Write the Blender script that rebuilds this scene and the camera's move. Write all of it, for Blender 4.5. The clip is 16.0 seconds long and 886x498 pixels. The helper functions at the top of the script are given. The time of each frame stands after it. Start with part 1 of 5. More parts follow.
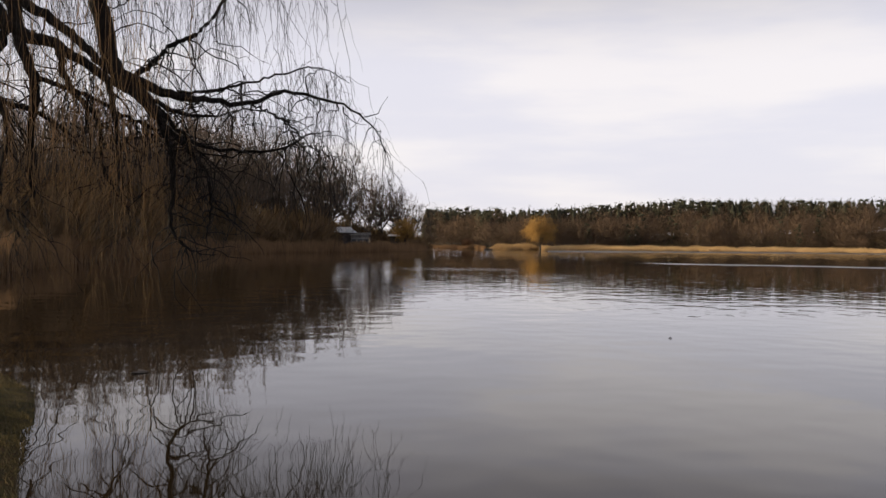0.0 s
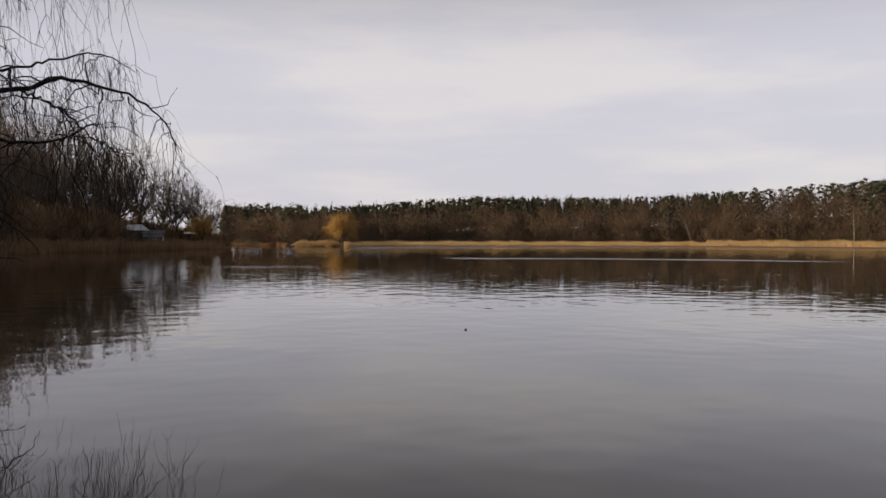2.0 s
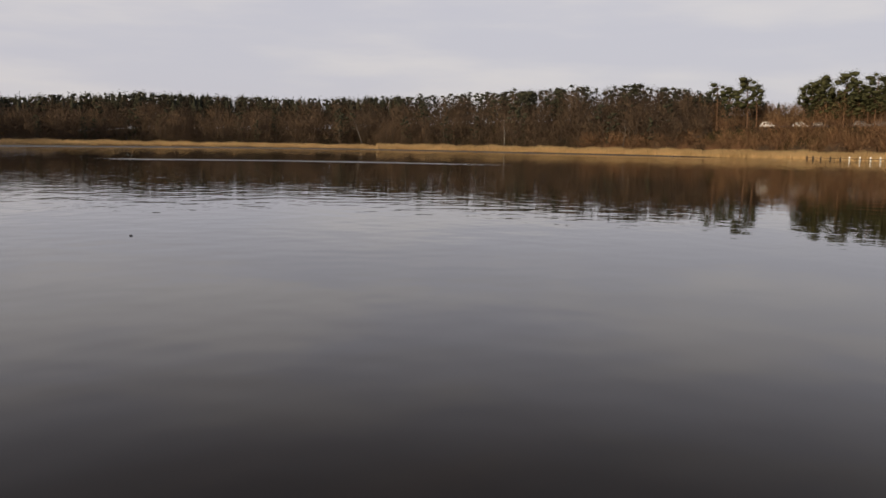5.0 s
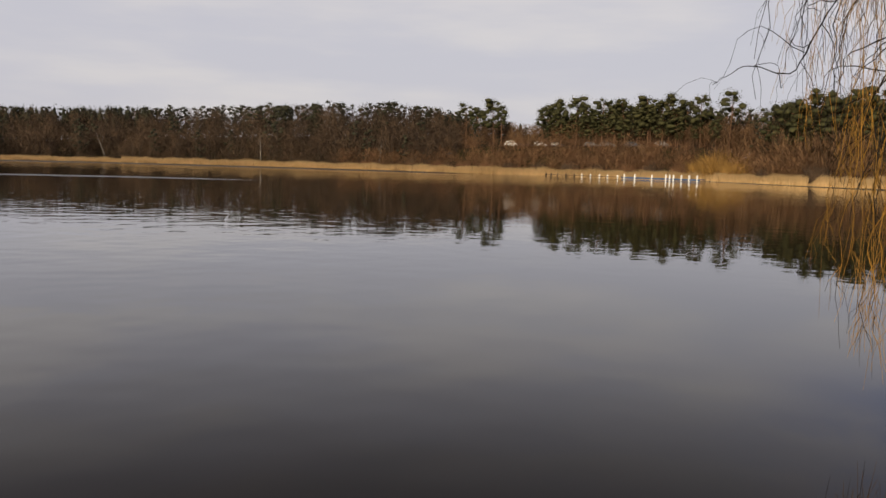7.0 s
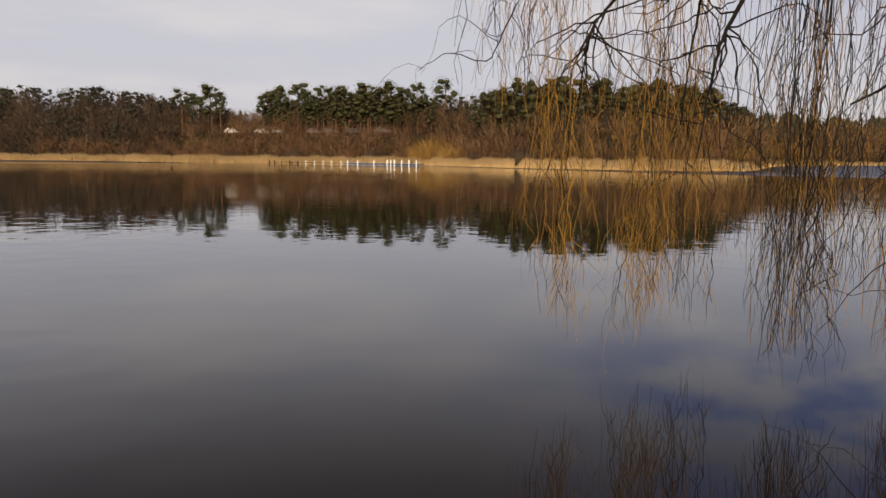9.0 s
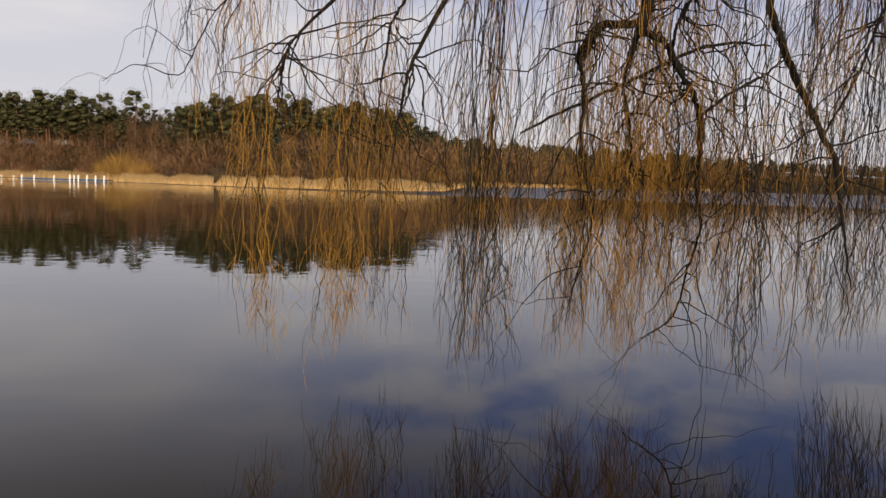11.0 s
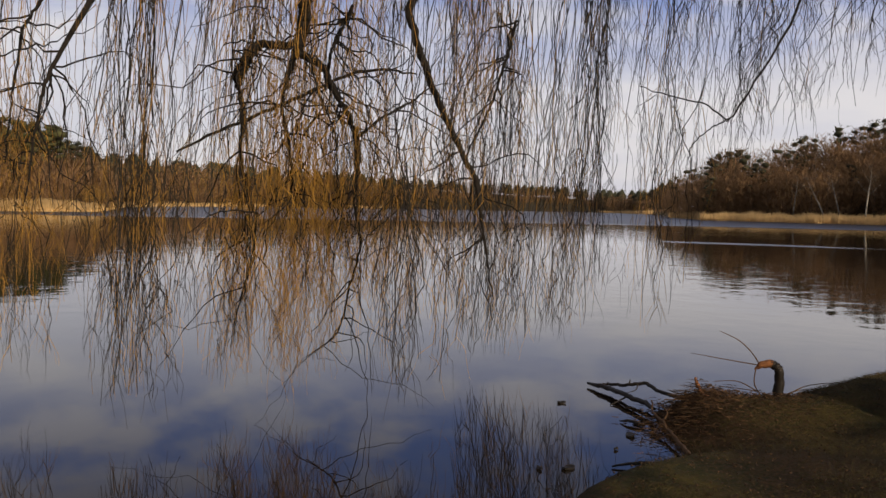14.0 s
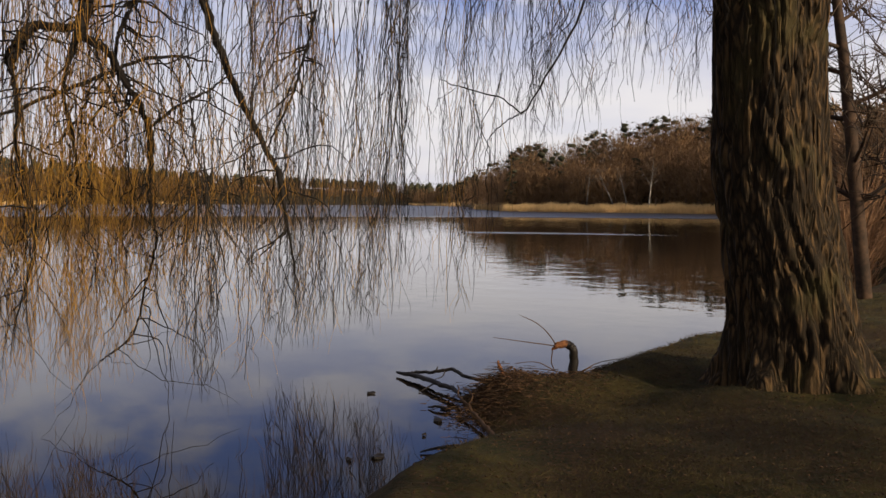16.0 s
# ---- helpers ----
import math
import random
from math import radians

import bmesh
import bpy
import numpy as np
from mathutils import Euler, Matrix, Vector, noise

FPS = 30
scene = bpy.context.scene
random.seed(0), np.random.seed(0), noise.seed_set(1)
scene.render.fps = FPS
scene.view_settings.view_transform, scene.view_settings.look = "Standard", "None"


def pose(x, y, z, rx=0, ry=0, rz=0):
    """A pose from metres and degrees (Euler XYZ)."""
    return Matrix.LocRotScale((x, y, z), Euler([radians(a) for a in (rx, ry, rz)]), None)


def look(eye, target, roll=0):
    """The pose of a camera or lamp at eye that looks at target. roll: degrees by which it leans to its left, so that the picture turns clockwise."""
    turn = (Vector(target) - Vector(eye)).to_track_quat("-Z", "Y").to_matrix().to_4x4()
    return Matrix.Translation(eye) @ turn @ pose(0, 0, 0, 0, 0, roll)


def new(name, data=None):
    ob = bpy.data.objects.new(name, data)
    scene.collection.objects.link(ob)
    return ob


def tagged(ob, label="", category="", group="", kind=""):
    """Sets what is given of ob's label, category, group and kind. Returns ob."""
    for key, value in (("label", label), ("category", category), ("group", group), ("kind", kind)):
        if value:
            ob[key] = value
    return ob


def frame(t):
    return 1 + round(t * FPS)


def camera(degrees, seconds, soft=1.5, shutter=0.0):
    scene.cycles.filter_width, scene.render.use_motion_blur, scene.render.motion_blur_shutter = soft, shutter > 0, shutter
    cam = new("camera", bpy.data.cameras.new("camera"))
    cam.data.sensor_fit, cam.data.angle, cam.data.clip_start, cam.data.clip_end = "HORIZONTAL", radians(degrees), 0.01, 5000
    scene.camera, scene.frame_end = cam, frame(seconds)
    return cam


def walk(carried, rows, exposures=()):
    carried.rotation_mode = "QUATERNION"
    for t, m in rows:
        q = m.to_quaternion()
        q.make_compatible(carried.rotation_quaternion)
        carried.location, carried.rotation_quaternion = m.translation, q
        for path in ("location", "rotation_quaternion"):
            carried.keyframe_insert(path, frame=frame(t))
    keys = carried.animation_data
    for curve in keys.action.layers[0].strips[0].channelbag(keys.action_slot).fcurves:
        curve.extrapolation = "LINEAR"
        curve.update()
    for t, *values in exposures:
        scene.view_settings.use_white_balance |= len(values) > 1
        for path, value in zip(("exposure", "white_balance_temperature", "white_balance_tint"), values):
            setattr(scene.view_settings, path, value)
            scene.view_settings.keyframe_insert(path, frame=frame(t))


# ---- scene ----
# ------------------------------------------------------------------ camera
EYE = (0.0, 0.0, 1.65)


def aim(az, up, roll, *sway):
    """Camera pose from compass bearing, elevation and roll in degrees, swayed off the mean eye point."""
    a, e = radians(az), radians(up)
    eye = Vector(EYE) + Vector(sway)
    way = Vector((math.sin(a) * math.cos(e), math.cos(a) * math.cos(e), math.sin(e)))
    return look(eye, eye + way * 10.0, roll)


cam = camera(55.9, 16.0, soft=1.5)
# seconds, bearing, elevation, roll, and the sway of the standing person's arm
ROWS = [
    (0.0, 11.06, -0.45, 0.69, -0.044, 0.130, -0.004),
    (0.5, 15.16, -0.72, 0.43, -0.023, 0.121, -0.008),
    (1.0, 18.80, -0.76, 0.19, -0.006, 0.113, -0.012),
    (1.5, 21.77, -0.74, 0.10, 0.010, 0.108, -0.013),
    (2.0, 24.52, -0.59, 0.15, 0.021, 0.105, -0.011),
    (2.5, 27.40, -0.90, 0.53, 0.028, 0.104, -0.007),
    (3.0, 30.98, -1.01, 0.63, 0.034, 0.105, -0.004),
    (3.5, 34.56, -1.20, 0.68, 0.038, 0.108, -0.002),
    (4.0, 39.10, -2.68, 0.95, 0.038, 0.111, -0.002),
    (4.2, 40.67, -4.38, 1.04, 0.038, 0.114, -0.002),
    (6.3, 56.38, -6.07, 1.59, 0.039, 0.130, -0.003),
    (6.5, 58.25, -5.83, 1.68, 0.038, 0.127, -0.003),
    (7.0, 63.15, -5.66, 1.61, 0.037, 0.119, -0.005),
    (7.5, 65.94, -5.74, 1.32, 0.038, 0.098, -0.009),
    (8.0, 69.27, -5.58, 1.11, 0.045, 0.068, -0.015),
    (8.5, 74.57, -6.26, 1.39, 0.053, 0.050, -0.021),
    (9.0, 81.74, -6.19, 0.57, 0.052, 0.059, -0.024),
    (9.5, 86.38, -5.52, 1.34, 0.046, 0.072, -0.022),
    (10.0, 90.38, -5.31, 0.75, 0.040, 0.067, -0.024),
    (10.2, 93.19, -5.22, 1.02, 0.031, 0.050, -0.027),
    (12.3, 112.36, -4.05, 0.66, -0.008, 0.014, -0.002),
    (12.5, 114.29, -4.13, 0.60, -0.003, -0.003, -0.001),
    (13.0, 117.75, -4.23, 0.52, -0.003, -0.021, -0.001),
    (13.5, 120.19, -3.85, 0.87, -0.005, -0.029, -0.004),
    (14.0, 124.22, -2.81, 1.03, -0.010, -0.033, -0.008),
    (14.5, 127.83, -2.99, 0.34, -0.018, -0.045, -0.013),
    (15.0, 130.74, -3.29, 0.43, -0.024, -0.058, -0.017),
    (15.5, 134.26, -3.27, 0.35, -0.026, -0.065, -0.020),
    (16.0, 137.16, -3.10, 0.29, -0.026, -0.074, -0.023),
]
walk(cam, [(t, aim(*row)) for t, *row in ROWS],
     exposures=[(0.0, 0.35), (1.0, 0.15), (2.5, -0.05), (4.0, -0.17), (8.0, -0.17), (10.0, -0.05), (12.5, 0.02), (14.5, 0.05), (16.0, 0.20)])

# ------------------------------------------------------------------ sky and sun
SUN_AZ, SUN_EL = 268.0, 19.0


def bearing(az, r, z=0.0):
    return Vector((math.sin(radians(az)) * r, math.cos(radians(az)) * r, z))


class Nodes:
    """Small wrapper for building node trees."""

    def __init__(self, tree):
        self.t = tree

    def add(self, kind, **sets):
        n = self.t.nodes.new(kind)
        for k, v in sets.items():
            setattr(n, k, v)
        return n

    def link(self, a, b):
        self.t.links.new(a, b)

    def put(self, socket, v):
        if isinstance(v, bpy.types.NodeSocket):
            self.link(v, socket)
        elif isinstance(v, tuple) and len(v) == 3 and socket.type == "RGBA":
            socket.default_value = (*v, 1)
        else:
            socket.default_value = v

    def math(self, op, a, b=0.0, c=0.0, clamp=False):
        n = self.add("ShaderNodeMath", operation=op, use_clamp=clamp)
        for s, v in zip(n.inputs, (a, b, c)):
            self.put(s, v)
        return n.outputs[0]

    def ramp(self, x, lo, hi, a=0.0, b=1.0):
        n = self.add("ShaderNodeMapRange", interpolation_type="SMOOTHSTEP")
        for s, v in zip(n.inputs, (x, lo, hi, a, b)):
            self.put(s, v)
        return n.outputs[0]

    def mix(self, f, a, b):
        n = self.add("ShaderNodeMix", data_type="RGBA")
        self.put(n.inputs[0], f)
        self.put(n.inputs[6], a)
        self.put(n.inputs[7], b)
        return n.outputs[2]

    def noise(self, vec, scale, detail=4.0, rough=0.55):
        n = self.add("ShaderNodeTexNoise")
        if vec is not None:
            self.link(vec, n.inputs["Vector"])
        n.inputs["Scale"].default_value = scale
        n.inputs["Detail"].default_value = detail
        n.inputs["Roughness"].default_value = rough
        return n.outputs[0]

    def coords(self, which="Object", scale=(1, 1, 1)):
        c = self.add("ShaderNodeTexCoord").outputs[which]
        m = self.add("ShaderNodeMapping")
        m.inputs["Scale"].default_value = scale
        self.link(c, m.inputs[0])
        return m.outputs[0]


world = bpy.data.worlds.new("sky")
scene.world = world
world.use_nodes = True
W = Nodes(world.node_tree)
back = world.node_tree.nodes["Background"]
sky = W.add("ShaderNodeTexSky", sky_type="NISHITA", sun_disc=False)
sky.sun_elevation, sky.sun_rotation = radians(SUN_EL), radians(SUN_AZ)
sky.dust_density = 2.0
way = W.coords("Generated")
xyz = W.add("ShaderNodeSeparateXYZ")
W.link(way, xyz.inputs[0])
bands = W.noise(W.coords("Generated", (1.6, 1.6, 9.0)), 1.7, 5.0, 0.5)
puffs = W.noise(W.coords("Generated", (2.2, 2.2, 5.0)), 3.0, 6.0, 0.55)
white = W.mix(W.ramp(bands, 0.38, 0.62), (0.668, 0.650, 0.715), (0.785, 0.742, 0.750))
# thicker, greyer cloud higher up
white = W.mix(W.ramp(xyz.outputs[2], 0.19, 0.42), white, (0.19, 0.18, 0.20))
# and lighter again overhead
white = W.mix(W.ramp(xyz.outputs[2], 0.50, 0.80), white, (0.46, 0.44, 0.46))
# a bluer opening in the cloud towards the south-east, higher up
d = bearing(142, 1.0)
toward = W.math("ADD", W.math("MULTIPLY", xyz.outputs[0], d.x), W.math("MULTIPLY", xyz.outputs[1], d.y))
d = bearing(128, 1.0)
toward2 = W.math("ADD", W.math("MULTIPLY", xyz.outputs[0], d.x), W.math("MULTIPLY", xyz.outputs[1], d.y))
opening = W.math("MAXIMUM", W.math("MULTIPLY", W.ramp(toward, 0.70, 0.97), W.ramp(xyz.outputs[2], 0.09, 0.30)), W.math("MULTIPLY", W.ramp(toward2, 0.64, 0.92), W.ramp(xyz.outputs[2], 0.13, 0.28)))
opening = W.math("MULTIPLY", opening, W.ramp(puffs, 0.38, 0.60, 0.25, 1.0))
blue = W.mix(1.0, (0, 0, 0), (0.140, 0.225, 0.54))
cloudy = W.mix(opening, white, blue)
scaled = W.add("ShaderNodeMix", data_type="RGBA", blend_type="MULTIPLY")
W.put(scaled.inputs[0], 1.0)
W.link(sky.outputs[0], scaled.inputs[6])
W.put(scaled.inputs[7], (0.10, 0.10, 0.10))
W.link(W.mix(0.90, scaled.outputs[2], cloudy), back.inputs[0])
back.inputs[1].default_value = 1.0

sun = new("sun", bpy.data.lights.new("sun", "SUN"))
sun.data.energy, sun.data.angle, sun.data.color = 5.0, radians(1.0), (1.0, 0.80, 0.56)
sun.matrix_world = look(bearing(SUN_AZ, 60, 60 * math.tan(radians(SUN_EL))), (0, 0, 0))


# ------------------------------------------------------------------ materials
def principled(name):
    m = bpy.data.materials.new(name)
    m.use_nodes = True
    return m, Nodes(m.node_tree), m.node_tree.nodes["Principled BSDF"]


def surface(name, colours, scale=1.0, fine=8.0, rough=0.85, bump=0.3, depth=0.02, stretch=(1, 1, 1), island=0.0, metal=0.0, spec=0.3, objects=0.0, thin=0.0):
    """Two colours mixed by coarse and fine noise; island and objects: how far single pieces or copies differ; thin: how much light fine twigs let through."""
    m, n, b = principled(name)
    at = n.coords("Object", stretch)
    f = n.math("ADD", n.math("MULTIPLY", n.noise(at, scale), 0.6), n.math("MULTIPLY", n.noise(at, scale * fine, 3.0), 0.4))
    f = n.ramp(f, 0.36, 0.64)
    if island:
        r = n.add("ShaderNodeNewGeometry").outputs["Random Per Island"]
        f = n.math("ADD", n.math("MULTIPLY", f, 1 - island), n.math("MULTIPLY", r, island))
    if objects:
        r = n.add("ShaderNodeObjectInfo").outputs["Random"]
        f = n.math("ADD", n.math("MULTIPLY", f, 1 - objects), n.math("MULTIPLY", r, objects))
    base = n.mix(f, *colours)
    n.link(base, b.inputs["Base Color"])
    if thin:
        tr = n.add("ShaderNodeBsdfTranslucent")
        n.link(base, tr.inputs["Color"])
        both = n.add("ShaderNodeMixShader")
        both.inputs[0].default_value = thin
        n.link(b.outputs[0], both.inputs[1])
        n.link(tr.outputs[0], both.inputs[2])
        n.link(both.outputs[0], m.node_tree.nodes["Material Output"].inputs["Surface"])
    b.inputs["Roughness"].default_value = rough
    b.inputs["Metallic"].default_value = metal
    b.inputs["Specular IOR Level"].default_value = spec
    if bump:
        u = n.add("ShaderNodeBump")
        u.inputs["Strength"].default_value, u.inputs["Distance"].default_value = bump, depth
        n.link(n.noise(at, scale * fine, 5.0), u.inputs["Height"])
        n.link(u.outputs[0], b.inputs["Normal"])
    return m


def water_material():
    m, n, b = principled("lake_water")
    at = n.coords("Object")
    b.inputs["Base Color"].default_value = (0.014, 0.010, 0.006, 1)
    b.inputs["IOR"].default_value = 1.333
    b.inputs["Roughness"].default_value = 0.015
    b.inputs["Specular IOR Level"].default_value = 0.5
    pos = n.add("ShaderNodeSeparateXYZ")
    n.link(at, pos.inputs[0])
    x, y = pos.outputs[0], pos.outputs[1]
    r = n.math("SQRT", n.math("ADD", n.math("MULTIPLY", x, x), n.math("MULTIPLY", y, y)))
    # calm under the bank, light ripples from some twelve metres out, ruffled by the wind far off in the south-east
    calm = n.ramp(r, 9.0, 22.0, 0.08, 1.0)
    patch = n.ramp(n.noise(n.coords("Object", (0.02, 0.02, 0.02)), 1.3, 3.0), 0.40, 0.62, 0.45, 1.0)
    swell = n.math("MULTIPLY", n.noise(n.coords("Object", (1, 1, 1)), 1.1, 2.0), 0.020)
    small = n.math("MULTIPLY", n.noise(n.coords("Object", (1, 1, 1)), 3.6, 2.0), 0.0045)
    h = n.math("MULTIPLY", n.math("ADD", swell, small), n.math("MULTIPLY", calm, patch))
    se = n.math("SUBTRACT", n.math("MULTIPLY", x, 0.55), n.math("MULTIPLY", y, 0.83))
    slow = n.math("MULTIPLY", n.noise(n.coords("Object", (1, 1, 1)), 0.55, 2.0), n.math("MULTIPLY", n.ramp(se, -4.0, 5.0, 0.024, 0.002), n.ramp(r, 3.0, 9.0, 0.5, 1.0)))
    h = n.math("ADD", h, n.math("MULTIPLY", slow, n.ramp(r, 16.0, 40.0, 1.0, 0.3)))
    bump = n.add("ShaderNodeBump")
    bump.inputs["Strength"].default_value, bump.inputs["Distance"].default_value = 0.55, 1.0
    n.link(h, bump.inputs["Height"])
    n.link(bump.outputs[0], b.inputs["Normal"])
    # wind patches: rougher water
    wind = n.math("MULTIPLY", n.ramp(se, 66.0, 76.0), n.ramp(r, 96.0, 112.0))
    wob = n.math("MULTIPLY", n.noise(n.coords("Object", (0.03, 0.03, 0.03)), 1.0, 2.0), 14.0)
    streak = n.math("MULTIPLY", n.ramp(n.math("ABSOLUTE", n.math("SUBTRACT", n.math("ADD", r, wob), 83.0)), 1.5, 4.5, 1.0, 0.0),
                    n.math("MULTIPLY", n.ramp(x, 28.0, 38.0), n.ramp(x, 50.0, 62.0, 1.0, 0.0)))
    streak2 = n.math("MULTIPLY", n.ramp(n.math("ABSOLUTE", n.math("SUBTRACT", n.math("ADD", r, n.math("MULTIPLY", wob, 0.4)), 50.0)), 0.8, 2.2, 1.0, 0.0),
                     n.math("MULTIPLY", n.ramp(y, -43.0, -39.0, 0.0, 0.8), n.ramp(y, -33.5, -37.5)))
    ruff = n.math("MAXIMUM", wind, n.math("MAXIMUM", n.math("MULTIPLY", streak, n.ramp(y, 20.0, 40.0)), streak2))
    broad = n.math("MULTIPLY", n.ramp(r, 95.0, 150.0, 0.0, 0.07), n.ramp(n.noise(n.coords("Object", (0.012, 0.012, 0.012)), 3.0, 3.0), 0.30, 0.60, 0.5, 1.0))
    # a long ruffled strip in front of the reed belt
    az = n.math("MULTIPLY", n.math("ARCTAN2", x, y), 57.2958)
    edge = n.math("MINIMUM", n.math("ADD", n.math("MULTIPLY", az, 4.0), 136.0), n.math("ADD", n.math("MULTIPLY", az, -2.6), 405.0))
    q = n.math("ADD", n.math("DIVIDE", r, edge), n.math("MULTIPLY", n.noise(n.coords("Object", (0.02, 0.02, 0.02)), 1.0, 2.0), 0.03))
    strip = n.math("MULTIPLY", n.math("MULTIPLY", n.ramp(q, 0.78, 0.80), n.ramp(q, 0.975, 0.985, 1.0, 0.0)), n.math("MULTIPLY", n.ramp(az, 17.6, 18.6), n.ramp(az, 56.0, 70.0, 1.0, 0.0)))
    inlet = n.math("MULTIPLY", n.ramp(n.math("ABSOLUTE", n.math("SUBTRACT", n.math("ADD", r, n.math("MULTIPLY", wob, 0.3)), 54.0)), 1.0, 5.0, 0.28, 0.0), n.math("MULTIPLY", n.ramp(az, 5.0, 8.0), n.ramp(az, 15.0, 19.0, 1.0, 0.0)))
    ruff = n.math("MAXIMUM", ruff, n.math("MAXIMUM", strip, inlet))
    n.link(n.math("MAXIMUM", n.ramp(ruff, 0.0, 1.0, 0.015, 0.38), broad), b.inputs["Roughness"])
    return m


def bark_material(name, dark, light, scale=9.0, relief=0.03, moss=None):
    """Furrowed bark: long upright ridges with dark cracks."""
    m, n, b = principled(name)
    at = n.coords("Object", (1, 1, 0.17))
    v = n.add("ShaderNodeTexVoronoi", feature="DISTANCE_TO_EDGE")
    warp = n.add("ShaderNodeVectorMath", operation="ADD")
    tex = n.add("ShaderNodeTexNoise")
    tex.inputs["Scale"].default_value = 7.0
    n.link(at, tex.inputs["Vector"])
    half = n.add("ShaderNodeVectorMath", operation="SCALE")
    half.inputs["Scale"].default_value = 0.22
    n.link(tex.outputs["Color"], half.inputs[0])
    n.link(at, warp.inputs[0])
    n.link(half.outputs[0], warp.inputs[1])
    n.link(warp.outputs[0], v.inputs["Vector"])
    v.inputs["Scale"].default_value = scale
    ridge = n.ramp(v.outputs["Distance"], 0.0, 0.42)
    grain = n.noise(at, scale * 5, 5.0)
    f = n.math("MULTIPLY", ridge, n.ramp(grain, 0.25, 0.7, 0.45, 1.0))
    c = n.mix(f, dark, light)
    if moss:
        c = n.mix(n.math("MULTIPLY", n.ramp(n.noise(n.coords("Object"), 2.2, 4.0), 0.50, 0.68), 0.45), c, moss)
    n.link(c, b.inputs["Base Color"])
    b.inputs["Roughness"].default_value = 0.9
    b.inputs["Specular IOR Level"].default_value = 0.2
    u = n.add("ShaderNodeBump")
    u.inputs["Strength"].default_value, u.inputs["Distance"].default_value = 1.0, relief
    n.link(n.math("ADD", ridge, n.math("MULTIPLY", grain, 0.35)), u.inputs["Height"])
    n.link(u.outputs[0], b.inputs["Normal"])
    return m


def ground_material():
    m, n, b = principled("bank_ground")
    at = n.coords("Object")
    big, mid, fine = n.noise(at, 0.55, 4.0), n.noise(at, 3.5, 4.0), n.noise(at, 38.0, 4.0)
    grass = n.mix(n.ramp(mid, 0.4, 0.62), (0.014, 0.017, 0.004), (0.058, 0.047, 0.011))
    litter = n.mix(n.ramp(fine, 0.25, 0.75), (0.013, 0.008, 0.004), (0.056, 0.031, 0.014))
    c = n.mix(n.ramp(n.math("ADD", n.math("MULTIPLY", big, 0.55), n.math("MULTIPLY", fine, 0.45)), 0.42, 0.58), grass, litter)
    n.link(c, b.inputs["Base Color"])
    b.inputs["Roughness"].default_value = 0.95
    b.inputs["Specular IOR Level"].default_value = 0.15
    u = n.add("ShaderNodeBump")
    u.inputs["Strength"].default_value, u.inputs["Distance"].default_value = 0.8, 0.03
    n.link(n.math("ADD", mid, n.math("MULTIPLY", fine, 0.6)), u.inputs["Height"])
    n.link(u.outputs[0], b.inputs["Normal"])
    return m


M_WATER = water_material()
M_GROUND = ground_material()
M_WILLOW_BARK = bark_material("willow_bark", (0.012, 0.008, 0.004), (0.112, 0.068, 0.030), 17.0, 0.02, (0.062, 0.050, 0.016))
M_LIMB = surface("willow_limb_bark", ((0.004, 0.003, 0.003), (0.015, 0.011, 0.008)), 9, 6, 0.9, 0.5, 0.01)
M_STRAND = surface("golden_willow_twigs", ((0.060, 0.034, 0.010), (0.45, 0.245, 0.036)), 1.5, 5, 0.7, 0.0, island=0.75)
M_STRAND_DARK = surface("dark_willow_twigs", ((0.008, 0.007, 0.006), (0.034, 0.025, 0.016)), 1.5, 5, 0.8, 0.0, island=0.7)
M_BARK_GREY = surface("grey_brown_bark", ((0.045, 0.036, 0.028), (0.120, 0.095, 0.074)), 1.2, 6, 0.9, 0.3, 0.02, objects=0.3)
M_TWIG = surface("bare_brown_twigs", ((0.088, 0.064, 0.046), (0.185, 0.134, 0.096)), 0.4, 6, 0.9, 0.0, island=0.35, thin=0.35)
M_UNDER = surface("olive_brown_undergrowth", ((0.120, 0.080, 0.041), (0.265, 0.172, 0.088)), 0.15, 8, 0.9, 0.0, island=0.25, thin=0.45)
M_TWIG_WOOD = surface("far_wood_twigs", ((0.080, 0.056, 0.038), (0.156, 0.105, 0.067)), 0.05, 5, 0.9, 0.0, island=0.08, thin=0.25)
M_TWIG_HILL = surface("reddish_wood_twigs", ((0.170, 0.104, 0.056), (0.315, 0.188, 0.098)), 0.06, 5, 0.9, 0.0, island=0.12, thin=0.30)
M_CREST = surface("far_conifer_needles", ((0.028, 0.032, 0.020), (0.064, 0.064, 0.038)), 0.1, 6, 0.85, 0.0, island=0.15, thin=0.2)
M_NEEDLE = surface("pine_needles", ((0.032, 0.038, 0.016), (0.090, 0.088, 0.034)), 0.5, 6, 0.8, 0.0, island=0.2, objects=0.25, thin=0.2)
M_PINE_BARK = surface("pine_bark", ((0.07, 0.040, 0.025), (0.20, 0.110, 0.062)), 1.2, 6, 0.9, 0.3, 0.02)
M_SLIM = surface("red_brown_bark", ((0.018, 0.011, 0.007), (0.066, 0.037, 0.021)), 3.0, 6, 0.85, 0.3, 0.01)
M_BIRCH = surface("birch_bark", ((0.08, 0.07, 0.06), (0.34, 0.32, 0.29)), 1.5, 5, 0.8, 0.1, 0.01, stretch=(1, 1, 0.6))
M_YELLOW = surface("yellow_willow_crown", ((0.26, 0.150, 0.040), (0.46, 0.275, 0.080)), 0.4, 6, 0.85, 0.0, island=0.35, thin=0.3)
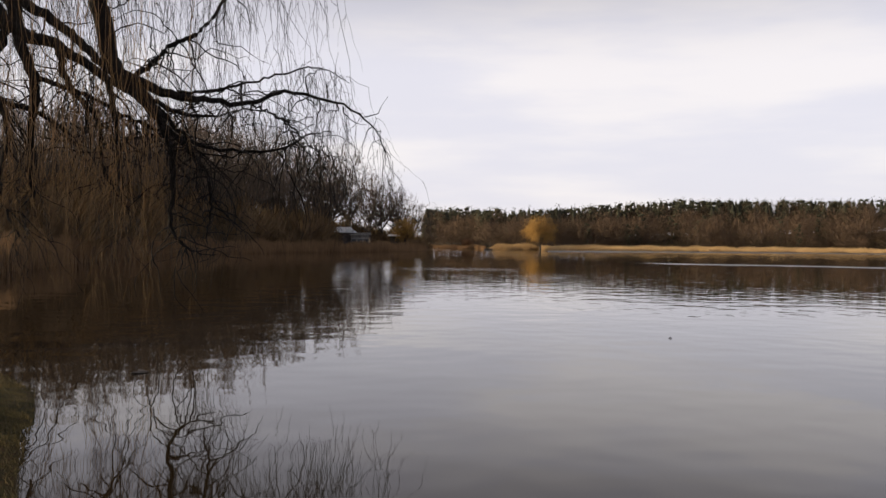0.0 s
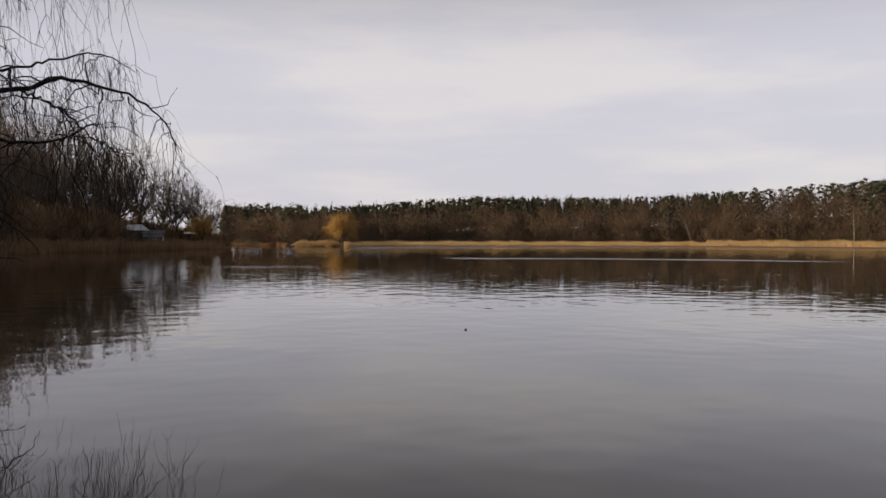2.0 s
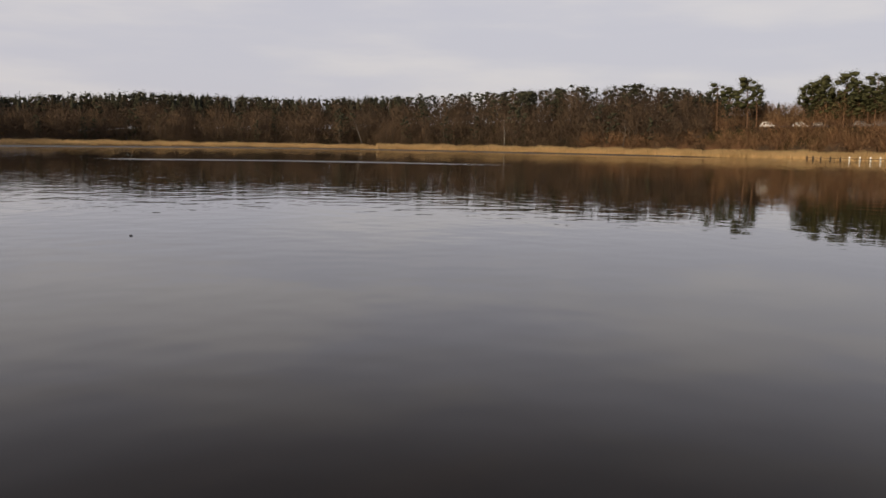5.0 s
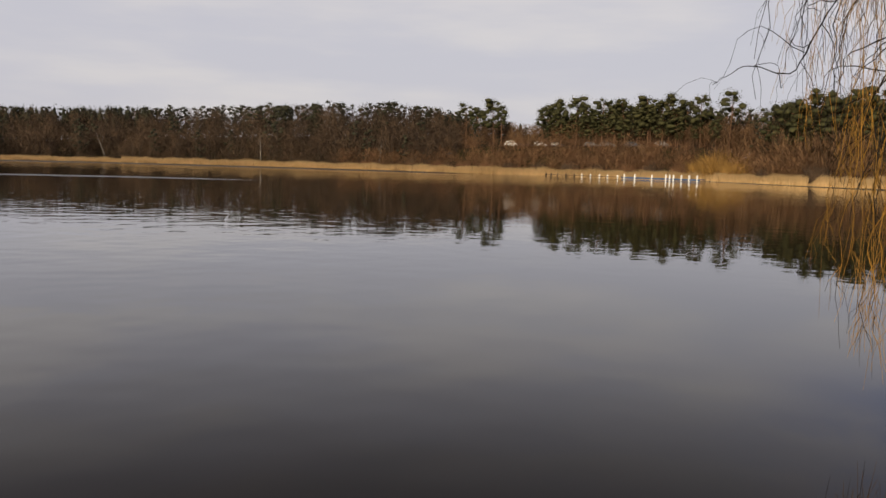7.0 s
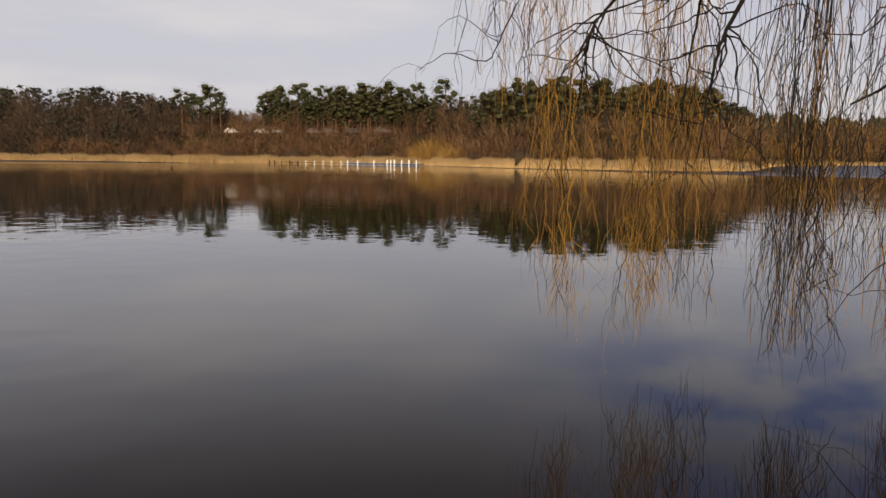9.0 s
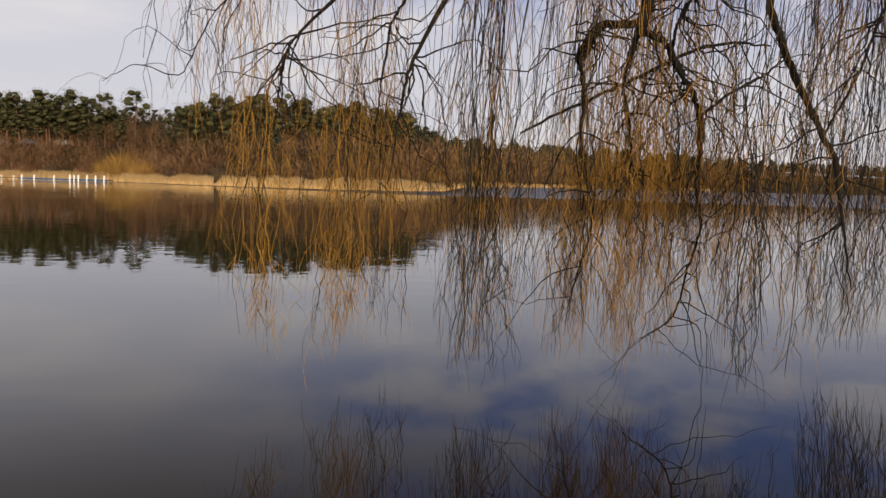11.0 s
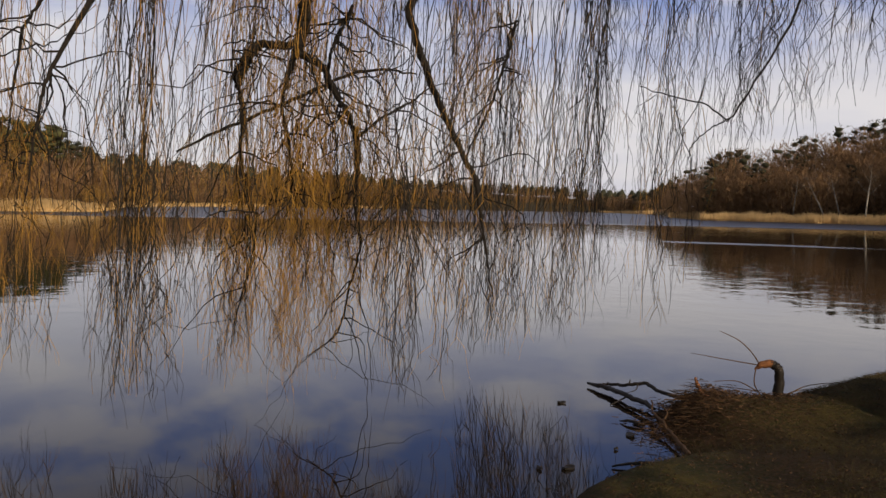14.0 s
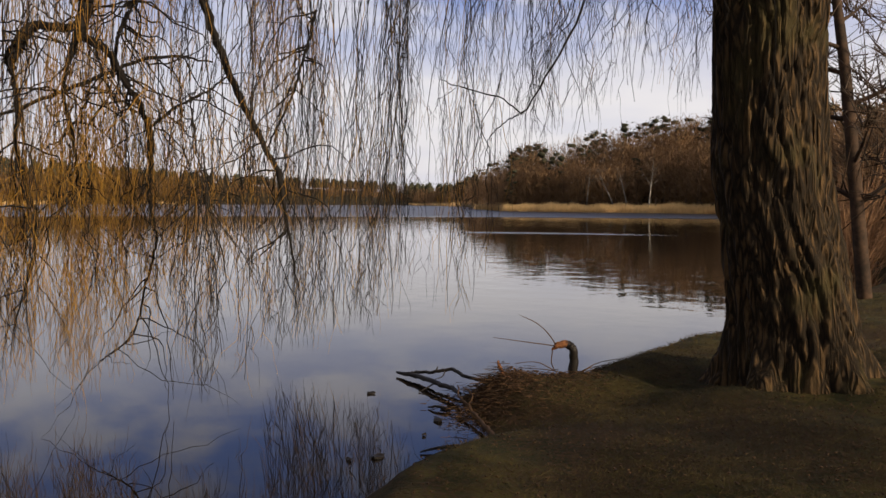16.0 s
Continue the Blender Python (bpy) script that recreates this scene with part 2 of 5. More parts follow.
M_REED = surface("straw_reeds", ((0.50, 0.335, 0.150), (0.80, 0.575, 0.290)), 0.08, 12, 0.85, 0.0, island=0.35, thin=0.3)
M_REED_TAN = surface("tan_reeds", ((0.30, 0.195, 0.090), (0.54, 0.370, 0.180)), 0.10, 12, 0.9, 0.0, island=0.4, thin=0.3)
M_REED_BROWN = surface("brown_reeds", ((0.16, 0.098, 0.050), (0.34, 0.205, 0.105)), 0.10, 12, 0.9, 0.0, island=0.4, thin=0.3)
M_BUSH_RED = surface("reddish_scrub", ((0.17, 0.092, 0.050), (0.36, 0.205, 0.108)), 0.12, 6, 0.9, 0.0, island=0.25, thin=0.35)
M_GRASS = surface("winter_grass", ((0.010, 0.011, 0.003), (0.078, 0.056, 0.015)), 1.6, 4, 0.8, 0.0, island=0.20)
M_LEAF = surface("fallen_leaves", ((0.012, 0.007, 0.004), (0.085, 0.046, 0.020)), 2.0, 6, 0.85, 0.0, island=0.9)
M_DRIFT = surface("wet_driftwood", ((0.005, 0.004, 0.003), (0.020, 0.015, 0.012)), 6, 6, 0.6, 0.4, 0.01)
M_STICK = surface("dry_sticks", ((0.012, 0.007, 0.004), (0.110, 0.058, 0.026)), 4, 6, 0.8, 0.0, island=0.8)
M_TORN = surface("torn_orange_wood", ((0.12, 0.045, 0.016), (0.27, 0.115, 0.045)), 8, 5, 0.8, 0.3, 0.01)
M_WHITE = surface("white_paint", ((0.62, 0.62, 0.60), (0.82, 0.82, 0.80)), 1.0, 6, 0.55, 0.1, 0.005)
M_POST_DARK = surface("dark_wet_wood", ((0.030, 0.024, 0.020), (0.090, 0.070, 0.055)), 2.0, 6, 0.8, 0.3, 0.01)
M_BLUE = surface("blue_paint", ((0.035, 0.075, 0.16), (0.07, 0.13, 0.25)), 1.0, 6, 0.6, 0.1, 0.005)
M_WALL = surface("grey_plaster", ((0.16, 0.15, 0.14), (0.30, 0.28, 0.26)), 0.5, 8, 0.9, 0.2, 0.01)
M_ROOF = surface("pale_metal_roof", ((0.84, 0.84, 0.83), (0.92, 0.92, 0.91)), 0.4, 8, 0.4, 0.0, 0.005)
M_GLASS = surface("dark_window_glass", ((0.02, 0.025, 0.03), (0.04, 0.045, 0.05)), 0.5, 4, 0.1, 0.0, spec=0.6)
M_TYRE = surface("tyre_rubber", ((0.015, 0.015, 0.015), (0.03, 0.03, 0.03)), 3, 5, 0.85, 0.1, 0.005)
M_CAR_SILVER = surface("silver_car_paint", ((0.10, 0.10, 0.105), (0.14, 0.14, 0.145)), 0.5, 4, 0.55, 0.0)
M_CAR_WHITE = surface("white_car_paint", ((0.62, 0.62, 0.61), (0.72, 0.72, 0.70)), 0.5, 4, 0.45, 0.0)
M_CAR_DARK = surface("dark_car_paint", ((0.03, 0.035, 0.05), (0.05, 0.055, 0.07)), 0.5, 4, 0.3, 0.0)


# ------------------------------------------------------------------ mesh tools
def tri_mesh(name, V, T, material, smooth=False):
    V, T = np.asarray(V, np.float32), np.asarray(T, np.int32)
    me = bpy.data.meshes.new(name)
    me.vertices.add(len(V))
    me.vertices.foreach_set("co", V[:, :3].ravel())
    me.loops.add(T.size)
    me.loops.foreach_set("vertex_index", T.ravel())
    me.polygons.add(len(T))
    me.polygons.foreach_set("loop_start", np.arange(0, T.size, 3, dtype=np.int32))
    if smooth:
        me.polygons.foreach_set("use_smooth", np.ones(len(T), dtype=bool))
    me.update(calc_edges=True)
    if V.shape[1] == 6:
        me.polygons.foreach_set("use_smooth", np.ones(len(T), dtype=bool))
        me.normals_split_custom_set_from_vertices(V[:, 3:])
    me.materials.append(material)
    return me


def join(pieces):
    Vs, Ts, k = [], [], 0
    for V, T in pieces:
        Vs.append(V)
        Ts.append(np.asarray(T) + k)
        k += len(V)
    return np.concatenate(Vs), np.concatenate(Ts)


def part(name, data, material, parent, label="", kind="", smooth=False):
    """Link a mesh (a bmesh or a pair of arrays) as one object under a thing or a part."""
    if isinstance(data, bmesh.types.BMesh):
        me = bpy.data.meshes.new(name)
        data.to_mesh(me)
        data.free()
        me.materials.append(material)
    elif isinstance(data, bpy.types.Mesh):
        me = data
    else:
        me = tri_mesh(name, *data, material, smooth)
    ob = new(name, me)
    ob.parent = parent
    return tagged(ob, label, kind=kind)


def thing(name, label, category, m=None, group="", kind=""):
    ob = new(name)
    ob.empty_display_size = 0.2
    if m is not None:
        ob.matrix_world = m
    return tagged(ob, label, category, group, kind)


def strands(P, R, sides=3):
    """Many tubes at once: P is n x k x 3, R is n x k. Each ends in its last ring."""
    n, k, _ = P.shape
    tan = np.gradient(P, axis=1)
    tan /= np.linalg.norm(tan, axis=2, keepdims=True) + 1e-9
    ref = np.where(np.abs(tan[..., 2:3]) > 0.8, np.array([1.0, 0, 0]), np.array([0, 0, 1.0]))
    a = np.cross(tan, ref)
    a /= np.linalg.norm(a, axis=2, keepdims=True) + 1e-9
    b = np.cross(tan, a)
    ang = np.arange(sides) * 2 * np.pi / sides
    ring = a[:, :, None] * np.cos(ang)[:, None] + b[:, :, None] * np.sin(ang)[:, None]
    V = P[:, :, None] + ring * R[:, :, None, None]
    i = np.arange(n * k * sides).reshape(n, k, sides)
    j = np.roll(i, -1, axis=2)
    q0, q1, q2, q3 = i[:, :-1], j[:, :-1], j[:, 1:], i[:, 1:]
    T = np.concatenate([np.stack([q0, q1, q2], -1).reshape(-1, 3), np.stack([q0, q2, q3], -1).reshape(-1, 3)])
    return V.reshape(-1, 3), T


def spikes(A, B, r):
    """Many slim three-sided spikes from A to B with root radius r."""
    A, B = np.asarray(A, float), np.asarray(B, float)
    n = len(A)
    d = B - A
    d /= np.linalg.norm(d, axis=1, keepdims=True) + 1e-9
    ref = np.where(np.abs(d[:, 2:3]) > 0.8, np.array([1.0, 0, 0]), np.array([0, 0, 1.0]))
    a = np.cross(d, ref)
    a /= np.linalg.norm(a, axis=1, keepdims=True) + 1e-9
    b = np.cross(d, a)
    r = np.broadcast_to(np.asarray(r, float), (n,))[:, None]
    V = np.stack([A + a * r, A + (-0.5 * a + 0.87 * b) * r, A + (-0.5 * a - 0.87 * b) * r, B], 1).reshape(-1, 3)
    k = np.arange(n)[:, None] * 4
    T = np.concatenate([k + [0, 1, 3], k + [1, 2, 3], k + [2, 0, 3]])
    return V, T


def facing(V, T, N):
    """Turn single faces outward and give them the crown's own soft normals, one for each face: V becomes n x 6."""
    N = N / (np.linalg.norm(N, axis=1, keepdims=True) + 1e-9)
    a, b, c = V[T[:, 0]], V[T[:, 1]], V[T[:, 2]]
    back = (np.cross(b - a, c - a) * N).sum(1) < 0
    T = np.where(back[:, None], T[:, ::-1], T)
    return np.hstack([V, np.repeat(N, 3, axis=0)]), T


def blades(A, B, w, seed, N=None):
    """Many slim single-faced sprays from A to B, each turned at random: the fine twigs of far-off crowns."""
    g = np.random.default_rng(seed)
    A, B = np.asarray(A, float), np.asarray(B, float)
    d = B - A
    e = np.cross(d, g.normal(0, 1, A.shape))
    e /= np.linalg.norm(e, axis=1, keepdims=True) + 1e-9
    w = np.broadcast_to(np.asarray(w, float), (len(A),))[:, None]
    V = np.stack([A, A * .45 + B * .55 + e * w, B - e * w * .3], 1).reshape(-1, 3)
    T = np.arange(len(A) * 3).reshape(-1, 3)
    return (V, T) if N is None else facing(V, T, N)


def curve(points, radii, k=24, wob=0.0, seed=0, tight=0.0):
    """A smooth line through points, with radii, as arrays for strands()."""
    p = np.asarray(points, float)
    t = np.linspace(0, len(p) - 1, k)
    q = []
    ext = np.vstack([2 * p[0] - p[1], p, 2 * p[-1] - p[-2]])
    for s in t:
        i = min(int(s), len(p) - 2)
        u = s - i
        a, b, c, e = ext[i], ext[i + 1], ext[i + 2], ext[i + 3]
        lin = b * (1 - u) + c * u
        q.append(tight * lin + (1 - tight) * 0.5 * (2 * b + (c - a) * u + (2 * a - 5 * b + 4 * c - e) * u * u + (3 * b - a - 3 * c + e) * u ** 3))
    q = np.array(q)
    if wob:
        g = np.random.default_rng(seed)
        w = g.normal(0, wob, q.shape)
        w[0] = 0
        q = q + w
    r = np.interp(t, np.arange(len(p)), radii)
    return q, r


def tube(points, radii, sides=8, k=24, wob=0.0, seed=0, tight=0.0):
    q, r = curve(points, radii, k, wob, seed, tight)
    return strands(q[None], r[None], sides)


def place(V, x, y, z, s=1.0, turn=0.0, broad=1.0):
    """Points (and their normals, if they carry any) scaled, turned and set down."""
    c, d = math.cos(turn), math.sin(turn)
    q, k = s * broad, []
    if V.shape[1] == 6:
        k = [V[:, 3] * c - V[:, 4] * d, V[:, 3] * d + V[:, 4] * c, V[:, 5]]
    return np.column_stack([(V[:, 0] * c - V[:, 1] * d) * q + x, (V[:, 0] * d + V[:, 1] * c) * q + y, V[:, 2] * s + z, *k])


def box(sx, sy, sz, x=0.0, y=0.0, z=0.0, bevel=0.0):
    """A box standing on z, as a bmesh."""
    bm = bmesh.new()
    bmesh.ops.create_cube(bm, size=1.0)
    bmesh.ops.scale(bm, vec=(sx, sy, sz), verts=bm.verts)
    bmesh.ops.translate(bm, vec=(x, y, z + sz / 2), verts=bm.verts)
    if bevel:
        bmesh.ops.bevel(bm, geom=bm.edges[:], offset=bevel, segments=2, affect="EDGES", profile=0.6)
    return bm


def rod(r0, r1, h, x=0.0, y=0.0, z=0.0, n=10):
    bm = bmesh.new()
    bmesh.ops.create_cone(bm, cap_ends=True, segments=n, radius1=r0, radius2=r1, depth=h)
    bmesh.ops.translate(bm, vec=(x, y, z + h / 2), verts=bm.verts)
    bmesh.ops.bevel(bm, geom=[e for e in bm.edges if abs(e.verts[0].co.z - e.verts[1].co.z) < 1e-4], offset=min(r1, r0) * 0.25, segments=1, affect="EDGES")
    return bm


# ------------------------------------------------------------------ lake and land
FAR_AZ = [-75, -50, -30, -17, -14, -7, 0, 4.5, 9, 9.9, 10.4, 13.2, 13.8, 17.9, 18.6, 26, 34, 41, 50.7, 59, 66, 70, 75, 80.5, 86, 94, 98, 101.6, 102.3, 103.5, 107, 112, 124, 134, 138.4, 139.4, 141.6, 146.5, 152.5, 157, 160, 162.5, 165]
FAR_R = [16, 26, 38, 46, 54, 90, 115, 128, 155, 168, 232, 236, 205, 208, 225, 250, 272, 285, 275, 248, 230, 222, 206, 190, 158, 140, 143, 150, 175, 320, 470, 640, 820, 820, 520, 250, 190, 178, 166, 158, 105, 40, 19]
NEAR = [(-8, 13.0), (-4.6, 12.2), (-3.3, 11.0), (-2.55, 9.7), (-2.0, 7.4), (-1.7, 6.1), (-1.2, 4.6), (-0.2, 3.3), (1.2, 2.2), (2.0, 0.8), (2.35, -0.9), (2.9, -2.3),
        (3.40, -3.08), (3.54, -3.8), (3.60, -4.26), (3.70, -4.60), (4.08, -4.86), (4.42, -5.08), (4.66, -5.30), (4.50, -5.52), (4.28, -5.78), (4.20, -6.2), (4.24, -7.1), (4.38, -8.4), (4.32, -9.5), (4.5, -11.0), (4.6, -13.4), (4.7, -16.0)]
# skyline of the woods: bearing and elevation of the tree tops, and how far behind the shore the last row stands
SKY_AZ = [-75, -17, -9, -3.6, 2, 5.4, 8.5, 10, 17.7, 26.5, 37, 44, 50, 60, 65, 68.2, 72, 80, 86, 92, 97, 100.5, 102.5, 104, 112.5, 124, 134.4, 138, 139.5, 141.7, 145.2, 150.3, 155, 160, 166, 175]
SKY_EL = [12, 9.8, 9.0, 8.4, 7.0, 5.6, 4.0, 2.4, 2.4, 3.1, 3.0, 3.3, 3.75, 4.4, 3.6, 3.1, 3.9, 4.3, 4.3, 4.6, 4.4, 3.9, 3.2, 3.2, 2.7, 1.95, 1.55, 1.5, 2.5, 3.9, 4.8, 5.6, 6.2, 6.8, 6.8, 7]

far_line = []
for a in np.arange(-75, 165.01, 0.75):
    r = float(np.interp(a, FAR_AZ, FAR_R))
    r *= 1 + 0.004 * math.sin(a * 1.9) + 0.003 * math.sin(a * 4.3 + 1)
    far_line.append((math.sin(radians(a)) * r, math.cos(radians(a)) * r))
SHORE = np.array(NEAR + far_line[::-1])


def shore_distance(P):
    """Distance to the shoreline, positive on land."""
    A, B = SHORE, np.roll(SHORE, -1, axis=0)
    best = np.full(len(P), 1e9)
    inside = np.zeros(len(P), bool)
    for a, b in zip(A, B):
        d = b - a
        t = np.clip(((P - a) @ d) / (d @ d + 1e-9), 0, 1)
        best = np.minimum(best, np.hypot(*(P - a - t[:, None] * d).T))
        cross = ((a[1] > P[:, 1]) != (b[1] > P[:, 1])) & (P[:, 0] < (b[0] - a[0]) * (P[:, 1] - a[1]) / (b[1] - a[1] + 1e-12) + a[0])
        inside ^= cross
    return np.where(inside, -best, best)


def smooth(x):
    x = np.clip(x, 0, 1)
    return x * x * (3 - 2 * x)


def back_row(az, shore_r):
    """How high the land stands under the last row of trees, and its distance."""
    r = shore_r + np.clip(shore_r * 0.22, 8, 75)
    top = 1.65 + np.tan(np.radians(np.interp(az, SKY_AZ, SKY_EL))) * r
    low = np.where(np.asarray(az) < 9.8, 1.2, np.clip(top - 13.0, 0.5, 40))
    return low, r


def land(P):
    """Height of the ground at points."""
    s = shore_distance(P)
    r, az = np.hypot(P[:, 0], P[:, 1]), np.degrees(np.arctan2(P[:, 0], P[:, 1]))
    az = np.where(az < -100, az + 360, az)
    bumps = 0.03 * np.sin(P[:, 0] * 2.1 + 1.3 * np.sin(P[:, 1] * 1.7)) + 0.02 * np.sin(P[:, 1] * 4.3 + P[:, 0] * 3.1)
    near = 0.20 * smooth(s / np.where(P[:, 1] > 3, 1.1, 0.35)) + 0.10 * smooth(s / 3.0) + 0.012 * np.clip(s, 0, 30) + bumps * smooth(s / 0.6)
    # a worn hollow between the trunk and the washed-up wood
    a0, d0 = np.array([3.52, -4.75]), np.array([-.52, -1.65])
    k = np.clip(((P - a0) @ d0) / (d0 @ d0), 0, 1)
    gap = np.hypot(*(P - a0 - k[:, None] * d0).T)
    near = np.maximum(near - 0.13 * np.exp(-(gap / 0.42) ** 2), 0.05 * smooth(s / 0.3))
    sr = np.interp(az, FAR_AZ, FAR_R)
    hill, _ = back_row(az, sr)
    width = np.clip(sr * 0.22, 8, 75)
    far = 0.45 * smooth(s / 5.0) + hill * smooth((s - 7) / width) + 0.01 * np.clip(s - width, 0, 500)
    carpark = smooth((az - 62) / 3) * smooth((83 - az) / 3)
    far = far * (1 - carpark) + carpark * (0.45 * smooth(s / 5) + 7.7 * smooth((s - 8) / 13) + 6.0 * smooth((s - 42) / 40))
    f = smooth((r - 18) / 14)
    z = near * (1 - f) + far * f
    return np.where(s > 0, z, -np.minimum(0.9, 0.06 + -s * 0.30))


def ground_at(x, y):
    return float(land(np.array([[x, y]]))[0])


radius = np.concatenate([np.linspace(0.4, 16, 90), np.geomspace(16.6, 140, 34), np.linspace(145, 420, 44), np.geomspace(440, 4500, 14)])
azs = np.arange(0, 360, 1.0)
pol = np.array([(math.sin(radians(a)) * r, math.cos(radians(a)) * r) for r in radius for a in azs])
hz = land(pol)
gv = np.column_stack([pol, hz])
gv = np.vstack([gv, [[0, 0, float(land(np.array([[0.0, 0.0]]))[0])]]])
n_a = len(azs)
gi = np.arange(len(radius) * n_a).reshape(len(radius), n_a)
gj = np.roll(gi, -1, axis=1)
gt = np.concatenate([np.stack([gi[:-1], gi[1:], gj[1:]], -1).reshape(-1, 3), np.stack([gi[:-1], gj[1:], gj[:-1]], -1).reshape(-1, 3),
                     np.stack([np.full(n_a, len(gv) - 1), gi[0], gj[0]], -1)])
tagged(new("ground", tri_mesh("ground", gv, gt, M_GROUND, True)), "grassy lake bank strewn with brown leaves, rising to wooded hills", "ground", kind="structure")

bm = bmesh.new()
bmesh.ops.create_circle(bm, cap_ends=True, radius=1500, segments=64)
me = bpy.data.meshes.new("water")
bm.to_mesh(me)
bm.free()
me.materials.append(M_WATER)
tagged(new("water", me), "calm dark lake water mirroring sky and woods", "water", kind="structure")


# ------------------------------------------------------------------ tree kinds
def dome_bush(seed, h, w, n, r, flat=False):
    g = np.random.default_rng(seed)
    a, q = g.uniform(0, 6.283, n), np.sqrt(g.random(n)) * w * .5
    A = np.column_stack([np.cos(a) * q * .55, np.sin(a) * q * .55, g.random(n) * h * .35])
    lean = g.normal(0, .35, (n, 3)) + np.column_stack([np.cos(a) * q / w, np.sin(a) * q / w, np.full(n, 1.0)])
    lean /= np.linalg.norm(lean, axis=1, keepdims=True)
    B = A + lean * (h * g.uniform(.35, .7, n) * (1.05 - .8 * (q / w) ** 2))[:, None]
    return blades(A, B, r * g.uniform(.6, 1.4, n), seed, B - [0, 0, h * .3] + g.normal(0, .25 * w, (n, 3))) if flat else spikes(A, B, r * g.uniform(.6, 1.4, n))


def bare_tree(seed, h, spread, limbs, twigs, twig_r, low=0.28, up=0.55, sub=3, girth=0.016, twig_l=(.035, .11)):
    """Bare broadleaved tree: trunk with limbs and boughs, and a crown of fine twigs. Returns wood and twigs."""
    g = np.random.default_rng(seed)
    lean = g.normal(0, 0.03, 2)
    base_r = h * girth
    top = np.array([lean[0] * h, lean[1] * h, h * 0.92])
    tp = [np.array([0, 0, -0.3]), np.array([lean[0] * h * .3 + g.normal(0, .1), lean[1] * h * .3 + g.normal(0, .1), h * .35]), top * [1, 1, 0.72], top]
    wood = [tube(tp, [base_r, base_r * .75, base_r * .4, base_r * .08], *((6, 9) if sub > 1 else (4, 5)))]
    boughs = []
    for i in range(limbs):
        f = low + (0.92 - low) * (i + g.random()) / limbs
        root = np.array([np.interp(f * h, [p[2] for p in tp], [p[k] for p in tp]) for k in range(3)])
        a = i * 2.4 + g.normal(0, .5)
        reach = spread * (1.15 - 0.75 * abs(f - 0.45) / 0.55) * g.uniform(.65, 1.1)
        out = np.array([math.cos(a), math.sin(a), 0])
        rise = reach * g.uniform(up, up + 0.6)
        mid = root + out * reach * .5 + [0, 0, rise * .4]
        end = root + out * reach + [0, 0, rise]
        end[2] = min(end[2], h)
        r = base_r * .42 * (1.1 - f)
        wood.append(tube([root, mid, end], [r, r * .6, r * .15], *((4, 6) if sub > 1 else (3, 4))))
        boughs.append((root, mid, end, r))
        for _ in range(sub):
            t = g.uniform(.25, .9)
            p = mid * (1 - t) + end * t if t > .5 else root * (1 - t) + mid * t
            q = p + (out * g.uniform(.1, .6) + g.normal(0, .4, 3) + [0, 0, .45]) * reach * .45
            q[2] = min(q[2], h)
            if sub > 1:
                wood.append(tube([p, (p + q) / 2 + g.normal(0, .05 * reach, 3), q], [r * .4, r * .25, r * .08], 3, 4))
            boughs.append((p, (p + q) / 2, q, r * .4))
    k = g.integers(0, len(boughs), twigs)
    t = np.sqrt(g.random(twigs))[:, None]
    R, Mi, E = (np.array([b[j] for b in boughs])[k] for j in range(3))
    P = (1 - t) ** 2 * R + 2 * t * (1 - t) * Mi + t * t * E
    P = P[g.permutation(twigs)]
    D = g.normal(0, .55, (twigs, 3)) + [0, 0, .55] + (P - np.array([0, 0, h * .5])) / h * .9
    D /= np.linalg.norm(D, axis=1, keepdims=True)
    L = h * g.uniform(*twig_l, twigs)[:, None]
    Q = P + D * L
    Q[:, 2] = np.minimum(Q[:, 2], h * 1.02)
    if sub == 1:
        return join(wood), blades(P, Q, twig_r * g.uniform(.6, 1.3, twigs), seed)
    # side shoots carry the finest twigs
    m = twigs // 5
    wood.append(spikes(P[:m], P[:m] + (Q[:m] - P[:m]) * 1.3, twig_r * 1.5))
    f = g.random((twigs - m, 1))
    j = g.integers(0, m, twigs - m)
    P2 = P[j] + (Q[j] - P[j]) * 1.3 * f
    D2 = D[j] * .8 + g.normal(0, .55, (twigs - m, 3)) + [0, 0, .15]
    D2 /= np.linalg.norm(D2, axis=1, keepdims=True)
    Q2 = P2 + D2 * h * g.uniform(.02, .065, (twigs - m, 1))
    return join(wood), spikes(P2, Q2, twig_r * g.uniform(.6, 1.2, twigs - m))


def ball(level):
    """Points and faces of a round clump, radius 1."""
    bm = bmesh.new()
    bmesh.ops.create_icosphere(bm, subdivisions=level, radius=1.0)
    V, T = np.array([v.co[:] for v in bm.verts]), np.array([[v.index for v in f.verts] for f in bm.faces])
    bm.free()
    return V, T


BALL, BALL_FINE = ball(1), ball(2)


def clump(g, c, size, lumps=.22, shape=BALL_FINE):
    """A lumpy, dense clump of foliage or twigs at c, with its own soft normals."""
    d, T = shape
    k = 1 + lumps * np.sin(d @ g.normal(0, 2.6, (3, 3)) + g.uniform(0, 6, 3)).sum(1) / 1.7 + g.normal(0, lumps * .25, len(d))
    N = d / np.asarray(size)
    N = N / np.linalg.norm(N, axis=1, keepdims=True) + g.normal(0, .10, d.shape)
    return np.hstack([np.asarray(c) + d * k[:, None] * size, N]), T


